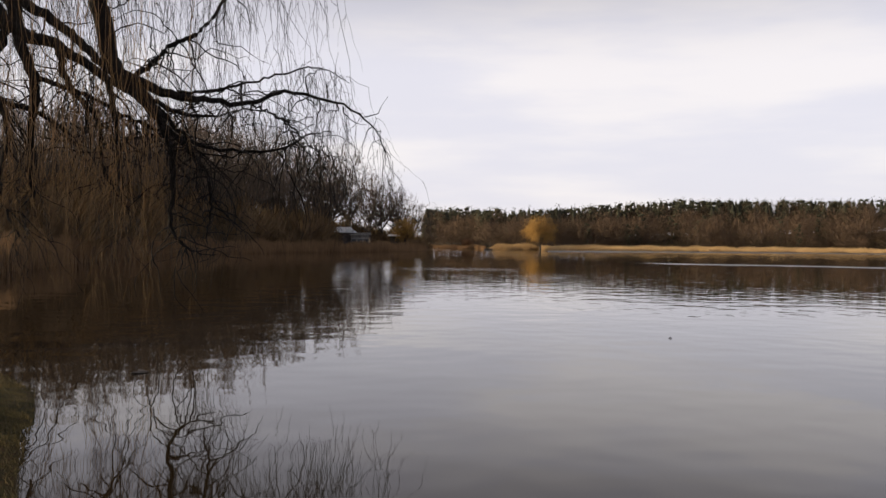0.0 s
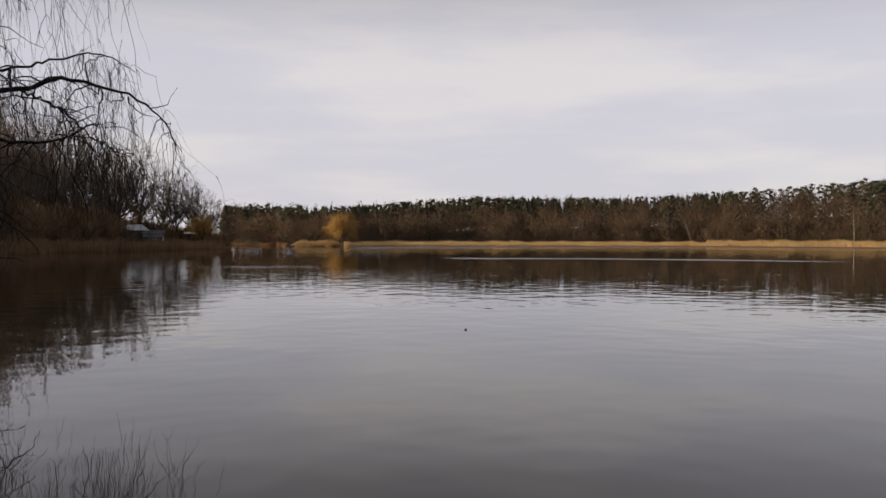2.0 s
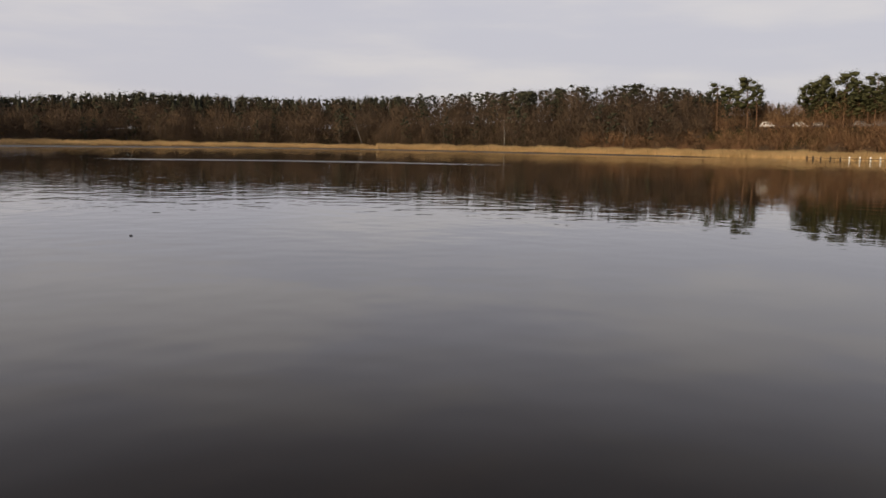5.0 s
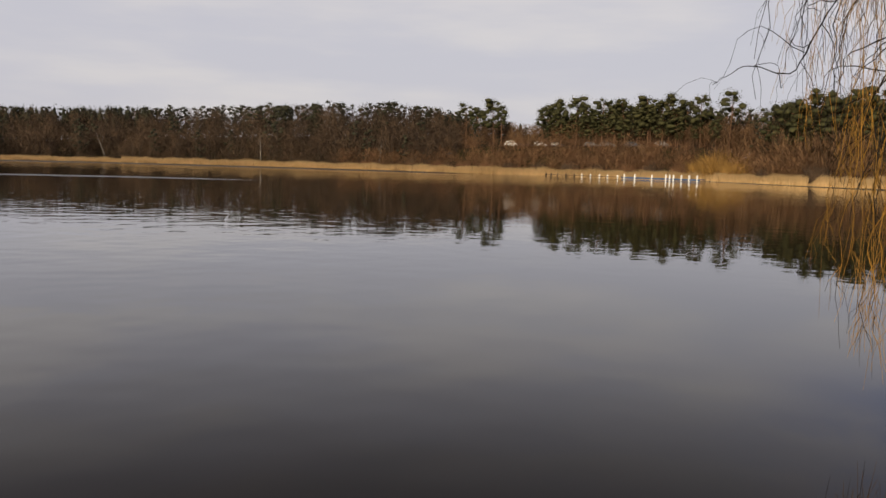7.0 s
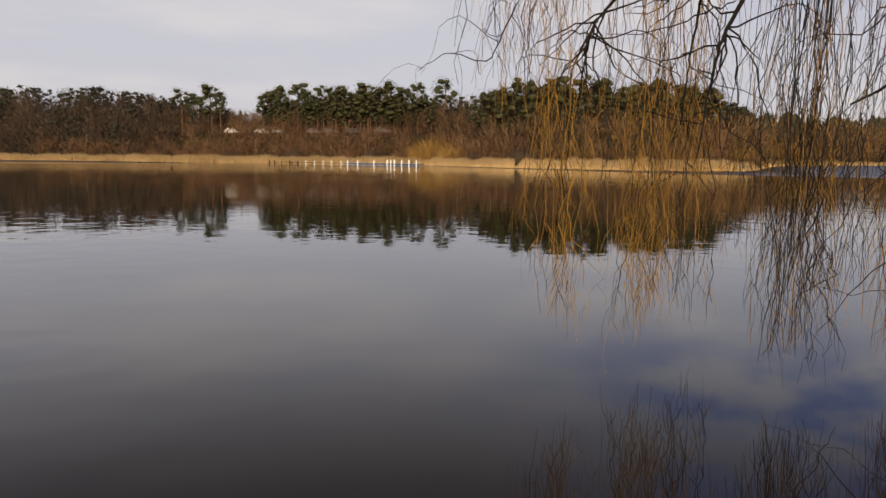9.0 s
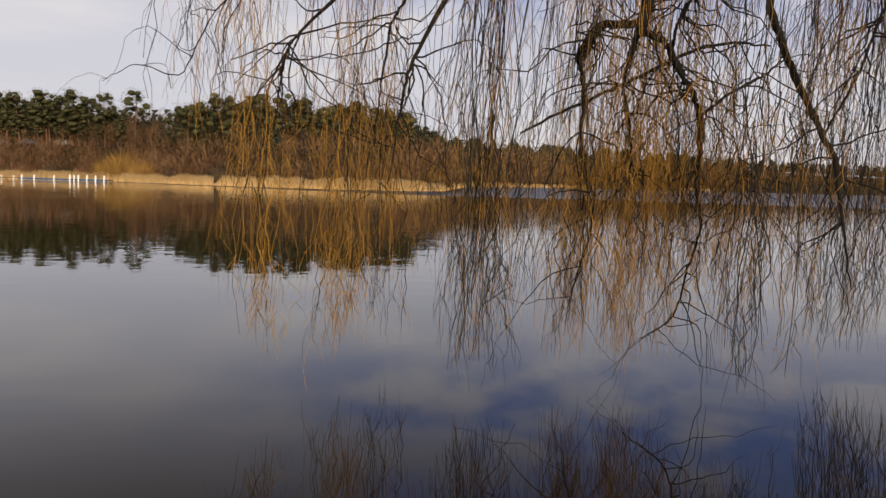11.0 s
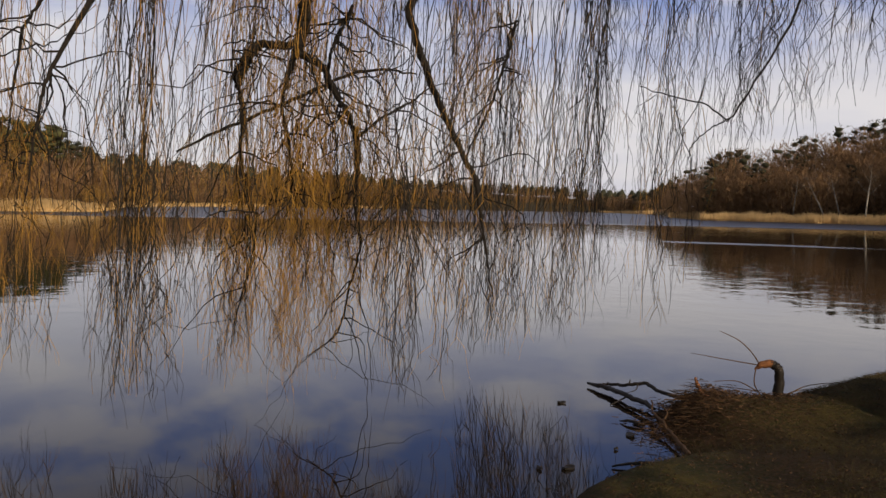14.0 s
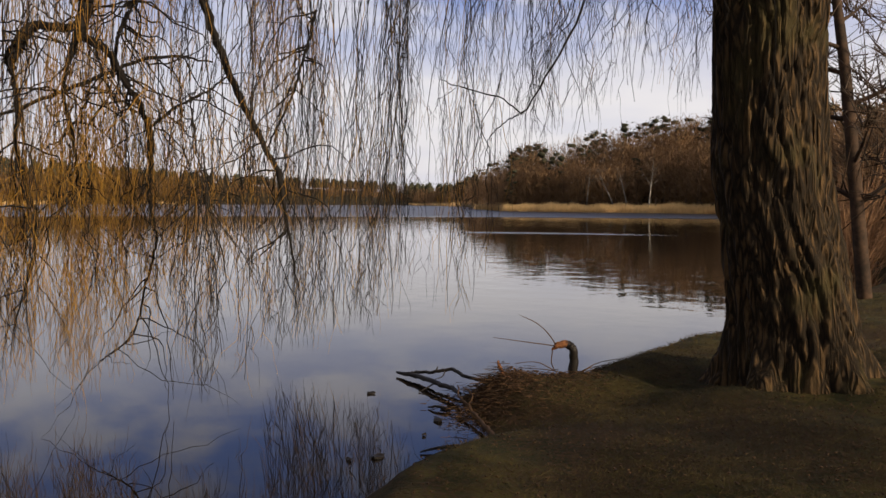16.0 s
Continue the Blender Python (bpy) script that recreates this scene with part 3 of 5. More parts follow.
def pine_tree(seed, h, clumps=26, tufts=46, crown=0.50, wide=0.21, tuft=0.55, big=1.0):
    """Scots pine: bare reddish trunk, crooked boughs and an uneven crown of domed needle clumps. Returns wood and needles."""
    g = np.random.default_rng(seed)
    lean = g.normal(0, .035, 2) * h
    r = h * .012
    wood = [tube([(0, 0, -.3), (lean[0] * .2, lean[1] * .2, h * .4), (lean[0] * .7, lean[1] * .7, h * .75), (lean[0], lean[1], h * .96)], [r, r * .8, r * .5, r * .1], 6, 9)]
    parts = []
    for i in range(clumps):
        f = 1 - crown * (i + g.random() * .8) / clumps
        a = i * 2.4 + g.normal(0, .5)
        prof = math.sqrt(max(0.05, 1 - ((f - (1 - crown * .55)) / (crown * .62)) ** 2))
        reach = h * wide * prof * g.uniform(.35, 1.1)
        c = np.array([lean[0] * f + math.cos(a) * reach, lean[1] * f + math.sin(a) * reach, h * f - h * .03])
        wood.append(tube([(lean[0] * f * .9, lean[1] * f * .9, h * (f - .08)), c * [.6, .6, 1] + [lean[0] * .3, lean[1] * .3, -.3], c], [r * .38, r * .24, r * .06], 3, 4))
        size = big * h * g.uniform(.044, .080) * np.array([1.0, 1.0, .80])
        parts.append(clump(g, c, size * .52, .34, BALL))
        d = g.normal(0, 1, (tufts, 3))
        d /= np.linalg.norm(d, axis=1, keepdims=True)
        P = c + d * size * g.uniform(.42, 1.12, (tufts, 1))
        s = tuft * g.uniform(.5, 1.2, (tufts, 1)) * h / 18
        parts.append(blades(P - d * s * .3, P + (d * .6 + g.normal(0, .5, (tufts, 3))) * s * .8, s[:, 0] * .40, seed + i, d + [0, 0, .2] + g.normal(0, .15, (tufts, 3))))
    return join(wood), join(parts)


def spruce(seed, h, wide, n=64, tiers=8):
    """Far conifer: slim trunk and a ragged cone of drooping tiers, furred with needle sprays."""
    g = np.random.default_rng(seed)
    wood = [tube([(0, 0, -.3), (0, 0, h * .5), (0, 0, h * .97)], [h * .011, h * .008, h * .001], 3, 3)]
    sides = 7
    ang = np.arange(sides) * 2 * np.pi / sides
    V, N = [], []
    for i in range(tiers):
        f = i / (tiers - 1)
        r = h * wide * ((1 - f) ** .6 * (1.0 if i % 2 else .72) + .012) * g.uniform(.75, 1.25, sides)
        V.append(np.column_stack([np.cos(ang + i) * r, np.sin(ang + i) * r, h * (.18 + .82 * f) + g.normal(0, .012 * h, sides)]))
        N.append(np.column_stack([np.cos(ang + i), np.sin(ang + i), np.full(sides, .45)]))
    V, N = np.vstack(V), np.vstack(N)
    i = np.arange(tiers * sides).reshape(tiers, sides)
    j = np.roll(i, -1, axis=1)
    T = np.concatenate([np.stack([i[:-1], j[:-1], j[1:]], -1).reshape(-1, 3), np.stack([i[:-1], j[1:], i[1:]], -1).reshape(-1, 3)])
    k = g.integers(0, len(V), n)
    P = V[k] * g.uniform(.85, 1.05, (n, 1)) + [0, 0, 0]
    Q = P + (N[k] * [1, 1, .6] + g.normal(0, .4, (n, 3))) * h * .045
    return join(wood), join([(np.hstack([V, N]), T), blades(P, Q, h * .012 * g.uniform(.6, 1.4, n), seed, N[k] + g.normal(0, .15, (n, 3)))])


def golden_crown(seed, h, spread, n, w):
    """Far golden willow: short trunk, ascending boughs, and a loose uneven crown of fine twigs that droop at the rim."""
    g = np.random.default_rng(seed)
    wood = [tube([(0, 0, -.3), (.1, 0, h * .14), (.0, .1, h * .34)], [h * .028, h * .024, h * .016], 7, 6)]
    ends = []
    for i in range(30):
        a, up = i * 2.4 + g.normal(0, .3), math.sqrt((i + .5) / 30)
        rim = spread * (.80 + .16 * math.sin(a * 2 + seed) + .10 * math.sin(a * 5 + 1)) * g.uniform(.82, 1.1)
        end = np.array([math.cos(a) * rim * up, math.sin(a) * rim * up, h * (.50 + .44 * math.sqrt(max(0, 1 - up * up))) * g.uniform(.86, 1.04)])
        root = np.array([0, 0, h * g.uniform(.16, .36)])
        mid = root * .5 + end * .5 + [end[0] * .12, end[1] * .12, h * .05]
        wood.append(tube([root, mid, end], [h * .010, h * .006, h * .0015], 4, 7))
        ends.append((root, mid, end))
    k = g.integers(0, len(ends), n)
    t = g.uniform(.35, 1.0, n)[:, None]
    A, B, C = (np.array([x[j] for x in ends])[k] for j in range(3))
    P = (1 - t) ** 2 * A + 2 * t * (1 - t) * B + t * t * C + g.normal(0, spread * .10, (n, 3))
    out = (P - [0, 0, h * .5]) / [spread, spread, h * .5]
    q = np.hypot(out[:, 0], out[:, 1])
    # fine twigs: spreading near the top, hanging lower down and at the rim
    D = np.column_stack([out[:, 0] * .7, out[:, 1] * .7, .45 - 1.25 * q]) + g.normal(0, .32, (n, 3))
    D /= np.linalg.norm(D, axis=1, keepdims=True) + 1e-9
    L = h * g.uniform(.05, .17, (n, 1)) * np.where(D[:, 2:3] < -.3, 1.7, 1.0)
    Q = P + D * L
    Q[:, 2] = np.maximum(Q[:, 2], h * (.10 + .10 * g.random(n)))
    return join(wood), blades(P, Q, w * g.uniform(.5, 1.3, n), seed, out + [0, 0, .25] + g.normal(0, .25, (n, 3)))


def standing(name, label, category, az, r, parts, scale=1.0, turn=0.0, group="", broad=1.0):
    """A tree or bush as a thing at a bearing and distance, from (part name, mesh) pairs."""
    p = bearing(az, r)
    ob = thing(name, label, category, group=group)
    ob.location = (p.x, p.y, ground_at(p.x, p.y))
    ob.rotation_euler = (0, 0, turn)
    ob.scale = (scale * broad, scale * broad, scale)
    for nm, me_ in parts:
        part(nm, me_, None, ob)
    return ob


# ------------------------------------------------------------------ far woods
def far_crown(seed, h, w, n, blade, spray=(.03, .075), lobes=5):
    """Far broadleaved tree: slender trunk with forking boughs, dense lobes of twigs and fine sprays all over them."""
    g = np.random.default_rng(seed)
    wood = [tube([(0, 0, -.3), (g.normal(0, .2), g.normal(0, .2), h * .4), (g.normal(0, .4), g.normal(0, .4), h * .85)], [h * .010, h * .008, h * .002], 3, 3)]
    a, q = g.uniform(0, 6.28), w * g.uniform(.2, .42)
    wood.append(tube([(0, 0, h * .22), (math.cos(a) * q * .6, math.sin(a) * q * .6, h * .5), (math.cos(a) * q, math.sin(a) * q, h * g.uniform(.7, .9))], [h * .005, h * .0035, h * .001], 3, 3))
    parts = []
    for i in range(lobes):
        f = (i + .5) / lobes
        a, q = i * 2.4 + g.normal(0, .4), w * .22 * g.uniform(.5, 1.2) * (1.15 - f * .7)
        c = np.array([math.cos(a) * q, math.sin(a) * q, h * (.22 + .60 * f)])
        size = np.array([w * .34, w * .34, h * .24]) * g.uniform(.8, 1.15) * (1.1 - .35 * f)
        d = g.normal(0, 1, (n // lobes, 3))
        d /= np.linalg.norm(d, axis=1, keepdims=True)
        P = c + d * size * g.random((len(d), 1)) ** .4
        P[:, 2] = np.maximum(P[:, 2], .1)
        D = d * .6 + g.normal(0, .35, d.shape) + [0, 0, .8]
        D /= np.linalg.norm(D, axis=1, keepdims=True)
        Q = P + D * h * g.uniform(*spray, (len(d), 1))
        parts.append(blades(P, Q, blade * g.uniform(.6, 1.4, len(d)), seed + i, d * .8 + (P - [0, 0, h * .4]) / h + [0, 0, .2] + g.normal(0, .18, d.shape)))
    return join(wood), join(parts)


BARE = [far_crown(20 + i, 11.5, 5.4 + .8 * (i % 4), 420, .060, (.05, .12), 8) for i in range(7)]
BARE_FAR = [far_crown(120 + i, 11.5, 5.6 + .7 * (i % 4), 260, .11, lobes=4) for i in range(7)]
LOW = [far_crown(30 + i, 4.2, 5.2, 170, .048, (.10, .28), 4) for i in range(4)]
ROUND_PINES = [pine_tree(50 + i, 14.0, 16, 34, .80, .15, .50, 1.40) for i in range(5)]
PINES = [spruce(40 + i, 14.0, (.15, .17, .13, .19, .16)[i], 60) for i in range(5)]


def woods(name, label, az0, az1, n, seed, crest, top, depth=1.0, brush=0.0, start=8.0, wide=1.0, conifers=PINES, bare_set=BARE, mixed=0.0):
    """Far woods on the slope behind the shore, as one mass of trees: broadleaved ones, rising to a crest of conifers."""
    g = np.random.default_rng(seed)
    bare, needles, wood = [], [], []

    def stand(az, u, behind=0.0):
        sr = np.interp(az, FAR_AZ, FAR_R)
        r = sr + start + (back_row(az, sr)[1] - sr - 4) * u * depth + behind
        P = np.column_stack([np.sin(np.radians(az)) * r, np.cos(np.radians(az)) * r])
        z = land(P)
        return P, z, 1.65 + np.tan(np.radians(np.interp(az, SKY_AZ, SKY_EL))) * r - z

    def plant(kind, P, z, s, broad=1.0):
        turn = g.uniform(0, 6.28)
        (V, T), out, full = (((ROUND_PINES if kind == 2 else conifers)[g.integers(0, 5)], needles, 14.0) if kind else (bare_set[g.integers(0, 7)], bare, 11.5))
        s /= full
        out.append((place(T[0], P[0], P[1], z, s, turn, broad), T[1]))
        wood.append((place(V[0], P[0], P[1], z, s, turn), V[1]))

    u = (np.arange(n) + g.random(n)) / n
    P, z, limit = stand(g.uniform(az0, az1, n), u)
    for i in range(n):
        tall = limit[i] * min(.98, (.54 + (.44 if crest > .5 else .47) * u[i]) * g.uniform(.80, 1.20))
        plant(2 if g.random() < mixed * (.4 + u[i]) else 0, P[i], z[i], max(tall, 3.0), wide * g.uniform(.9, 1.3))
    # conifers in two ranks along the crest
    m = int((az1 - az0) * 12.0 * crest / wide)
    for lo, hi, k, behind in ((.76, .93, .45, -7.0), (.88, .99, 1.1, 2.0)):
        az = g.uniform(az0, az1, int(m * k))
        P, z, limit = stand(az, g.uniform(.86, 1.0, len(az)), behind)
        swell = .5 + .5 * np.sin(az * .83 + seed) * np.sin(az * .37)
        for i in range(len(az)):
            plant(True, P[i], z[i], limit[i] * (lo + (hi - lo) * (.70 * g.random() + .30 * swell[i])) + (.8 if g.random() < .05 else 0), wide * g.uniform(.8, 1.25))
    # lower growth between the trees
    m = int(n * .9)
    P, z, limit = stand(g.uniform(az0, az1, m), g.random(m), 2.0)
    for i in range(m):
        T = LOW[i % 4][1]
        bare.append((place(T[0], P[i, 0], P[i, 1], z[i], min(g.uniform(1.3, 2.4), limit[i] / 4.2 * g.uniform(.7, .9)), g.uniform(0, 6)), T[1]))
    m = int(n * brush)
    az = g.uniform(az0, az1, m)
    r = np.interp(az, FAR_AZ, FAR_R) + 7 + 12 * g.random(m) ** 1.5
    P = np.column_stack([np.sin(np.radians(az)) * r, np.cos(np.radians(az)) * r])
    z = land(P)
    for i in range(m):
        T = LOW[i % 4][1]
        bare.append((place(T[0], P[i, 0], P[i, 1], z[i], g.uniform(.6, 1.2), g.uniform(0, 6)), T[1]))
    ob = thing(name, label, "woods", kind="stuff")
    part("trunks", join(wood), M_BARK_GREY, ob, kind="stuff")
    part("bare_crowns", join(bare), top, ob, kind="stuff")
    if needles:
        part("needle_crowns", join(needles), M_CREST, ob, kind="stuff")
    return ob


woods("far_woods", "bare brown woods with a dark conifer crest along the far shore", 9.8, 44.0, 400, 1, .85, M_TWIG_WOOD, 1.0, .5, wide=1.1, conifers=PINES[:3] + ROUND_PINES[:2], mixed=.12)
woods("far_woods", "brown woods with rounded pines among the bare trees", 43.0, 64.0, 270, 6, .30, M_TWIG_WOOD, 1.0, .5, wide=1.15, conifers=ROUND_PINES, mixed=.14)
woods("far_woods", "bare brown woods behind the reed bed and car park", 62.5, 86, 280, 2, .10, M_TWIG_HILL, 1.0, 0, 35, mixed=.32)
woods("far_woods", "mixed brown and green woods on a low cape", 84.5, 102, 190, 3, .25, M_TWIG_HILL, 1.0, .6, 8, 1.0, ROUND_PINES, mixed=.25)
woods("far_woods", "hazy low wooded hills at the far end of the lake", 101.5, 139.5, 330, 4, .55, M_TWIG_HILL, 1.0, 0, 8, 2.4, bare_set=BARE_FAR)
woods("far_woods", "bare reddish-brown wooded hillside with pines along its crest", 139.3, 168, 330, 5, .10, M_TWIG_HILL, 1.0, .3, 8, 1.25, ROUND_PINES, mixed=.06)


# ------------------------------------------------------------------ scots pines above the car park and on the cape
def as_meshes(pair, wood_m, crown_m, nm):
    return [("trunk", tri_mesh("trunk", *pair[0], wood_m, True)), ("crown", tri_mesh("crown", *pair[1], crown_m))]


PINE_SET = [as_meshes(pine_tree(60 + i, 18.0, (18, 28, 20, 30, 24, 11)[i], 110, (.44, .55, .48, .62, .48, .30)[i], (.14, .165, .13, .15, .17, .12)[i], .34, 1.4), M_PINE_BARK, M_NEEDLE, "pine") for i in range(6)]
PINE_ROWS = []
PINE_ROWS += [(64.5, 246, 4.35, 5), (65.1, 250, 4.1, 2), (66.35, 238, 4.65, 1), (66.9, 240, 4.2, 0), (69.6, 238, 4.2, 0), (70.3, 233, 4.0, 2), (70.9, 236, 4.75, 2), (71.9, 232, 4.9, 1), (72.8, 240, 4.4, 3), (73.6, 231, 4.8, 4)]
PINE_ROWS += [(74.4, 238, 4.45, 1), (75.1, 230, 4.85, 3), (75.9, 240, 4.55, 0), (76.6, 228, 5.0, 1), (77.5, 236, 4.75, 4), (78.4, 226, 5.2, 3), (79.0, 236, 4.8, 1), (79.9, 224, 5.1, 4), (80.4, 232, 4.3, 3), (81.7, 214, 5.4, 5)]
PINE_ROWS += [(72.3, 228, 3.7, 3), (74.0, 226, 3.6, 2), (76.1, 226, 3.8, 3), (77.9, 224, 3.7, 1), (79.5, 222, 3.6, 3), (84.8, 190, 4.7, 4), (86.2, 178, 4.9, 3), (86.95, 176, 5.5, 4), (88.2, 172, 4.9, 1), (89.1, 170, 5.55, 1)]
PINE_ROWS += [(90.2, 174, 5.1, 3), (91.5, 166, 5.65, 4), (92.6, 170, 5.4, 2), (93.8, 164, 5.0, 1), (95.2, 166, 5.2, 4), (96.6, 168, 5.3, 1), (97.8, 166, 5.0, 3), (98.9, 170, 4.8, 2)]
g = np.random.default_rng(15)
for k in range(10):
    PINE_ROWS.append((70.4 + 1.15 * k + g.normal(0, .2), 0, g.uniform(2.9, 3.6), (3, 1)[k % 2]))
for k in range(18):
    PINE_ROWS.append((70.2 + .64 * k + g.normal(0, .15), 242 + g.uniform(-6, 10) - k * .5, g.uniform(3.7, 4.6), (1, 3, 4, 1, 3)[k % 5]))
for k in range(15):
    PINE_ROWS.append((85.2 + .95 * k + g.normal(0, .2), 180 + g.uniform(-6, 8), g.uniform(4.1, 5.0), (3, 1, 4)[k % 3]))
for i, (az, r, el, kind) in enumerate(PINE_ROWS):
    r = max(r, float(np.interp(az, FAR_AZ, FAR_R)) + (37 if az < 83 else 22))
    p = bearing(az, r)
    top = 1.65 + math.tan(radians(el)) * r
    standing("pine_tree", "tall Scots pine with reddish trunk and dark ragged crown", "tree", az, r, PINE_SET[kind], (top - ground_at(p.x, p.y)) / 18.3, i * 1.7, "pines on the far bank", g.uniform(1.0, 1.5))

# ------------------------------------------------------------------ bare trees on the near wooded shore
def fan_tree(seed, h, spread, limbs, twigs, twig_r):
    """Bare oak-like tree: short trunk, limbs that fan out to a rounded crown, boughs and fine twigs."""
    g = np.random.default_rng(seed)
    fork = np.array([g.normal(0, .3), g.normal(0, .3), h * g.uniform(.16, .26)])
    r = h * .017
    wood = [tube([(0, 0, -.3), fork * .5 + [g.normal(0, .15), 0, 0], fork], [r * 1.1, r * .95, r * .85], 7, 6)]
    segs = []
    for i in range(limbs):
        a, up = i * 2.4 + g.normal(0, .3), math.sqrt((i + .5) / limbs)
        end = np.array([math.cos(a) * spread * up, math.sin(a) * spread * up, h * (.44 + .54 * math.sqrt(max(0, 1 - up * up)))]) * g.uniform(.88, 1.04)
        end[2] = min(end[2], h)
        root = fork + [0, 0, h * g.uniform(-.04, .18)]
        mid = root * .55 + end * .45 + [end[0] * .20, end[1] * .20, -.03 * h] + g.normal(0, .02 * h, 3)
        w = r * g.uniform(.38, .62)
        wood.append(tube([root, mid, end], [w, w * .6, w * .12], 4, 6))
        segs.append((mid, (mid + end) / 2, end))
        for k in range(7):
            t = g.uniform(.15, .95)
            p = (1 - t) ** 2 * root + 2 * t * (1 - t) * mid + t * t * end
            out = (p - [0, 0, h * .35]) / h
            q = p + (out * 1.6 + g.normal(0, .45, 3) + [0, 0, .25]) * h * g.uniform(.08, .20)
            q[2] = min(q[2], h)
            e = (p + q) / 2 + g.normal(0, .02 * h, 3)
            wood.append(tube([p, e, q], [w * .42 * (1.1 - t), w * .25 * (1.1 - t), w * .06], 3, 4))
            segs.append((p, e, q))
    m = twigs // 5
    k = g.integers(0, len(segs), m)
    t = g.uniform(.15, 1, (m, 1))
    A, B, C = (np.array([x[j] for x in segs])[k] for j in range(3))
    P = (1 - t) ** 2 * A + 2 * t * (1 - t) * B + t * t * C
    D = (P - [0, 0, h * .40]) / h * 1.4 + g.normal(0, .45, (m, 3)) + [0, 0, .2]
    D /= np.linalg.norm(D, axis=1, keepdims=True)
    L = h * g.uniform(.05, .11, (m, 1))
    wood.append(spikes(P, P + D * L, twig_r * 1.5))
    j = g.integers(0, m, twigs - m)
    P2 = P[j] + D[j] * L[j] * g.random((twigs - m, 1))
    D2 = D[j] * .9 + g.normal(0, .5, (twigs - m, 3))
    D2 /= np.linalg.norm(D2, axis=1, keepdims=True)
    return join(wood), spikes(P2, P2 + D2 * h * g.uniform(.02, .06, (twigs - m, 1)), twig_r * g.uniform(.6, 1.2, twigs - m))


OAKS = [as_meshes(fan_tree(80 + i, 19.0, 8.0 - .5 * (i % 3), 22, 4600, .023), M_BARK_GREY, M_TWIG, "oak") for i in range(5)]
g = np.random.default_rng(11)
LEFT = []
LEFT += [(8.8, 178), (6.9, 176), (4.4, 173), (2.2, 166), (0.2, 137), (-1.9, 134), (-3.6, 126), (-5.2, 116), (-6.6, 110), (-8.0, 102), (-9.4, 95), (-10.8, 88), (-12.2, 80), (-13.6, 72), (-15.2, 66)]
LEFT += [(-16.8, 60), (-19, 56), (-1.0, 165), (-4.6, 150), (-11.0, 112), (3.4, 180), (7.9, 186), (1.2, 176), (2.9, 152), (6.1, 160), (-0.6, 152), (-2.6, 145)]
LEFT += [(-3.9, 144), (-5.8, 138), (-7.4, 130), (-9.0, 118), (-12.6, 98), (-14.6, 84)]
for i, (az, r) in enumerate(LEFT):
    p = bearing(az, r)
    top = 1.65 + math.tan(radians(float(np.interp(az, SKY_AZ, SKY_EL)))) * r
    s = (top - ground_at(p.x, p.y)) / 19.2 * (g.uniform(.84, 1.04))
    standing("bare_tree", "tall leafless grey-brown tree with dense fine twigs", "tree", az, r, OAKS[i % 5], min(s, 1.15), i * 2.1, "leafless trees on the wooded shore")

under = []
for i in range(420):
    az = g.uniform(-24, 9.6)
    r = float(np.interp(az, FAR_AZ, FAR_R)) + 5 + 34 * g.random()
    if 3.2 < az < 8.6:
        r = max(r + 26, 168)
    p = bearing(az, r)
    limit = 1.65 + math.tan(radians(float(np.interp(az, SKY_AZ, SKY_EL)))) * r
    V, T = dome_bush(200 + i, limit * g.uniform(.20, .33 if az > 2.5 else .45 if az > -3 else .58 if az > -7 else .74), g.uniform(3.5, 7), 190, .036 + .00054 * r, True)
    zz = ground_at(p.x, p.y)
    under.append((place(V, p.x, p.y, zz), T))
    if i % 2:
        hb = float(V[:, 2].max()) * .40
        under.append(clump(g, (p.x, p.y, zz + hb * .7), (1.5, 1.5, hb * .8), .3))
part("undergrowth", join(under), M_UNDER, None, kind="stuff")
bpy.data.objects["undergrowth"]["label"] = "dense brown leafless undergrowth below the trees"
bpy.data.objects["undergrowth"]["category"] = "undergrowth"


# ------------------------------------------------------------------ reeds along the shores
def reed_bed(name, label, az0, az1, n, height, width, blade, material, seed, offset=0.0, taper=0.0):
    g = np.random.default_rng(seed)
    az = g.uniform(az0, az1, n)
    r = np.interp(az, FAR_AZ, FAR_R)
    r = r * (1 + 0.004 * np.sin(az * 1.9) + 0.003 * np.sin(az * 4.3 + 1)) + offset + width * g.random(n)
    P = np.column_stack([np.sin(np.radians(az)) * r, np.cos(np.radians(az)) * r])
    z = np.maximum(land(P), -.1)
    hs = height * g.uniform(.72, 1.05, n) * (.86 + .14 * np.sin(az * 2.7 + seed) * np.sin(az * 1.1))
    if taper:
        hs *= .15 + .85 * smooth((az - az0) / taper) * smooth((az1 - az) / taper)
    A = np.column_stack([P, z])
    B = A + np.column_stack([g.normal(0, .12, n), g.normal(0, .12, n), hs])
    V, T = spikes(A, B, blade * g.uniform(.6, 1.3, n))
    return tagged(new(name, tri_mesh(name, V, T, material)), label, "reeds", kind="stuff")


reed_bed("reeds", "brown reed bed along the wooded shore", -24, 9.8, 11000, 2.2, 5, .05, M_REED_BROWN, 21, -2.5)
reed_bed("reeds", "straw-coloured reed spit beside the yellow willow", 13.9, 18.0, 2600, 1.7, 7, .07, M_REED_TAN, 22, -1, 1.0)
reed_bed("reeds", "low brown reeds round the inlet", 9.7, 14.0, 1800, 1.3, 5, .07, M_REED_BROWN, 28, -2)
reed_bed("reeds", "long straw-coloured reed belt along the far shore", 17.7, 42, 10000, 1.55, 8, .09, M_REED, 23, -2)
reed_bed("reeds", "straw-coloured reed belt below the woods and the car park", 42, 86.5, 14000, 2.2, 8, .11, M_REED, 27, -2)
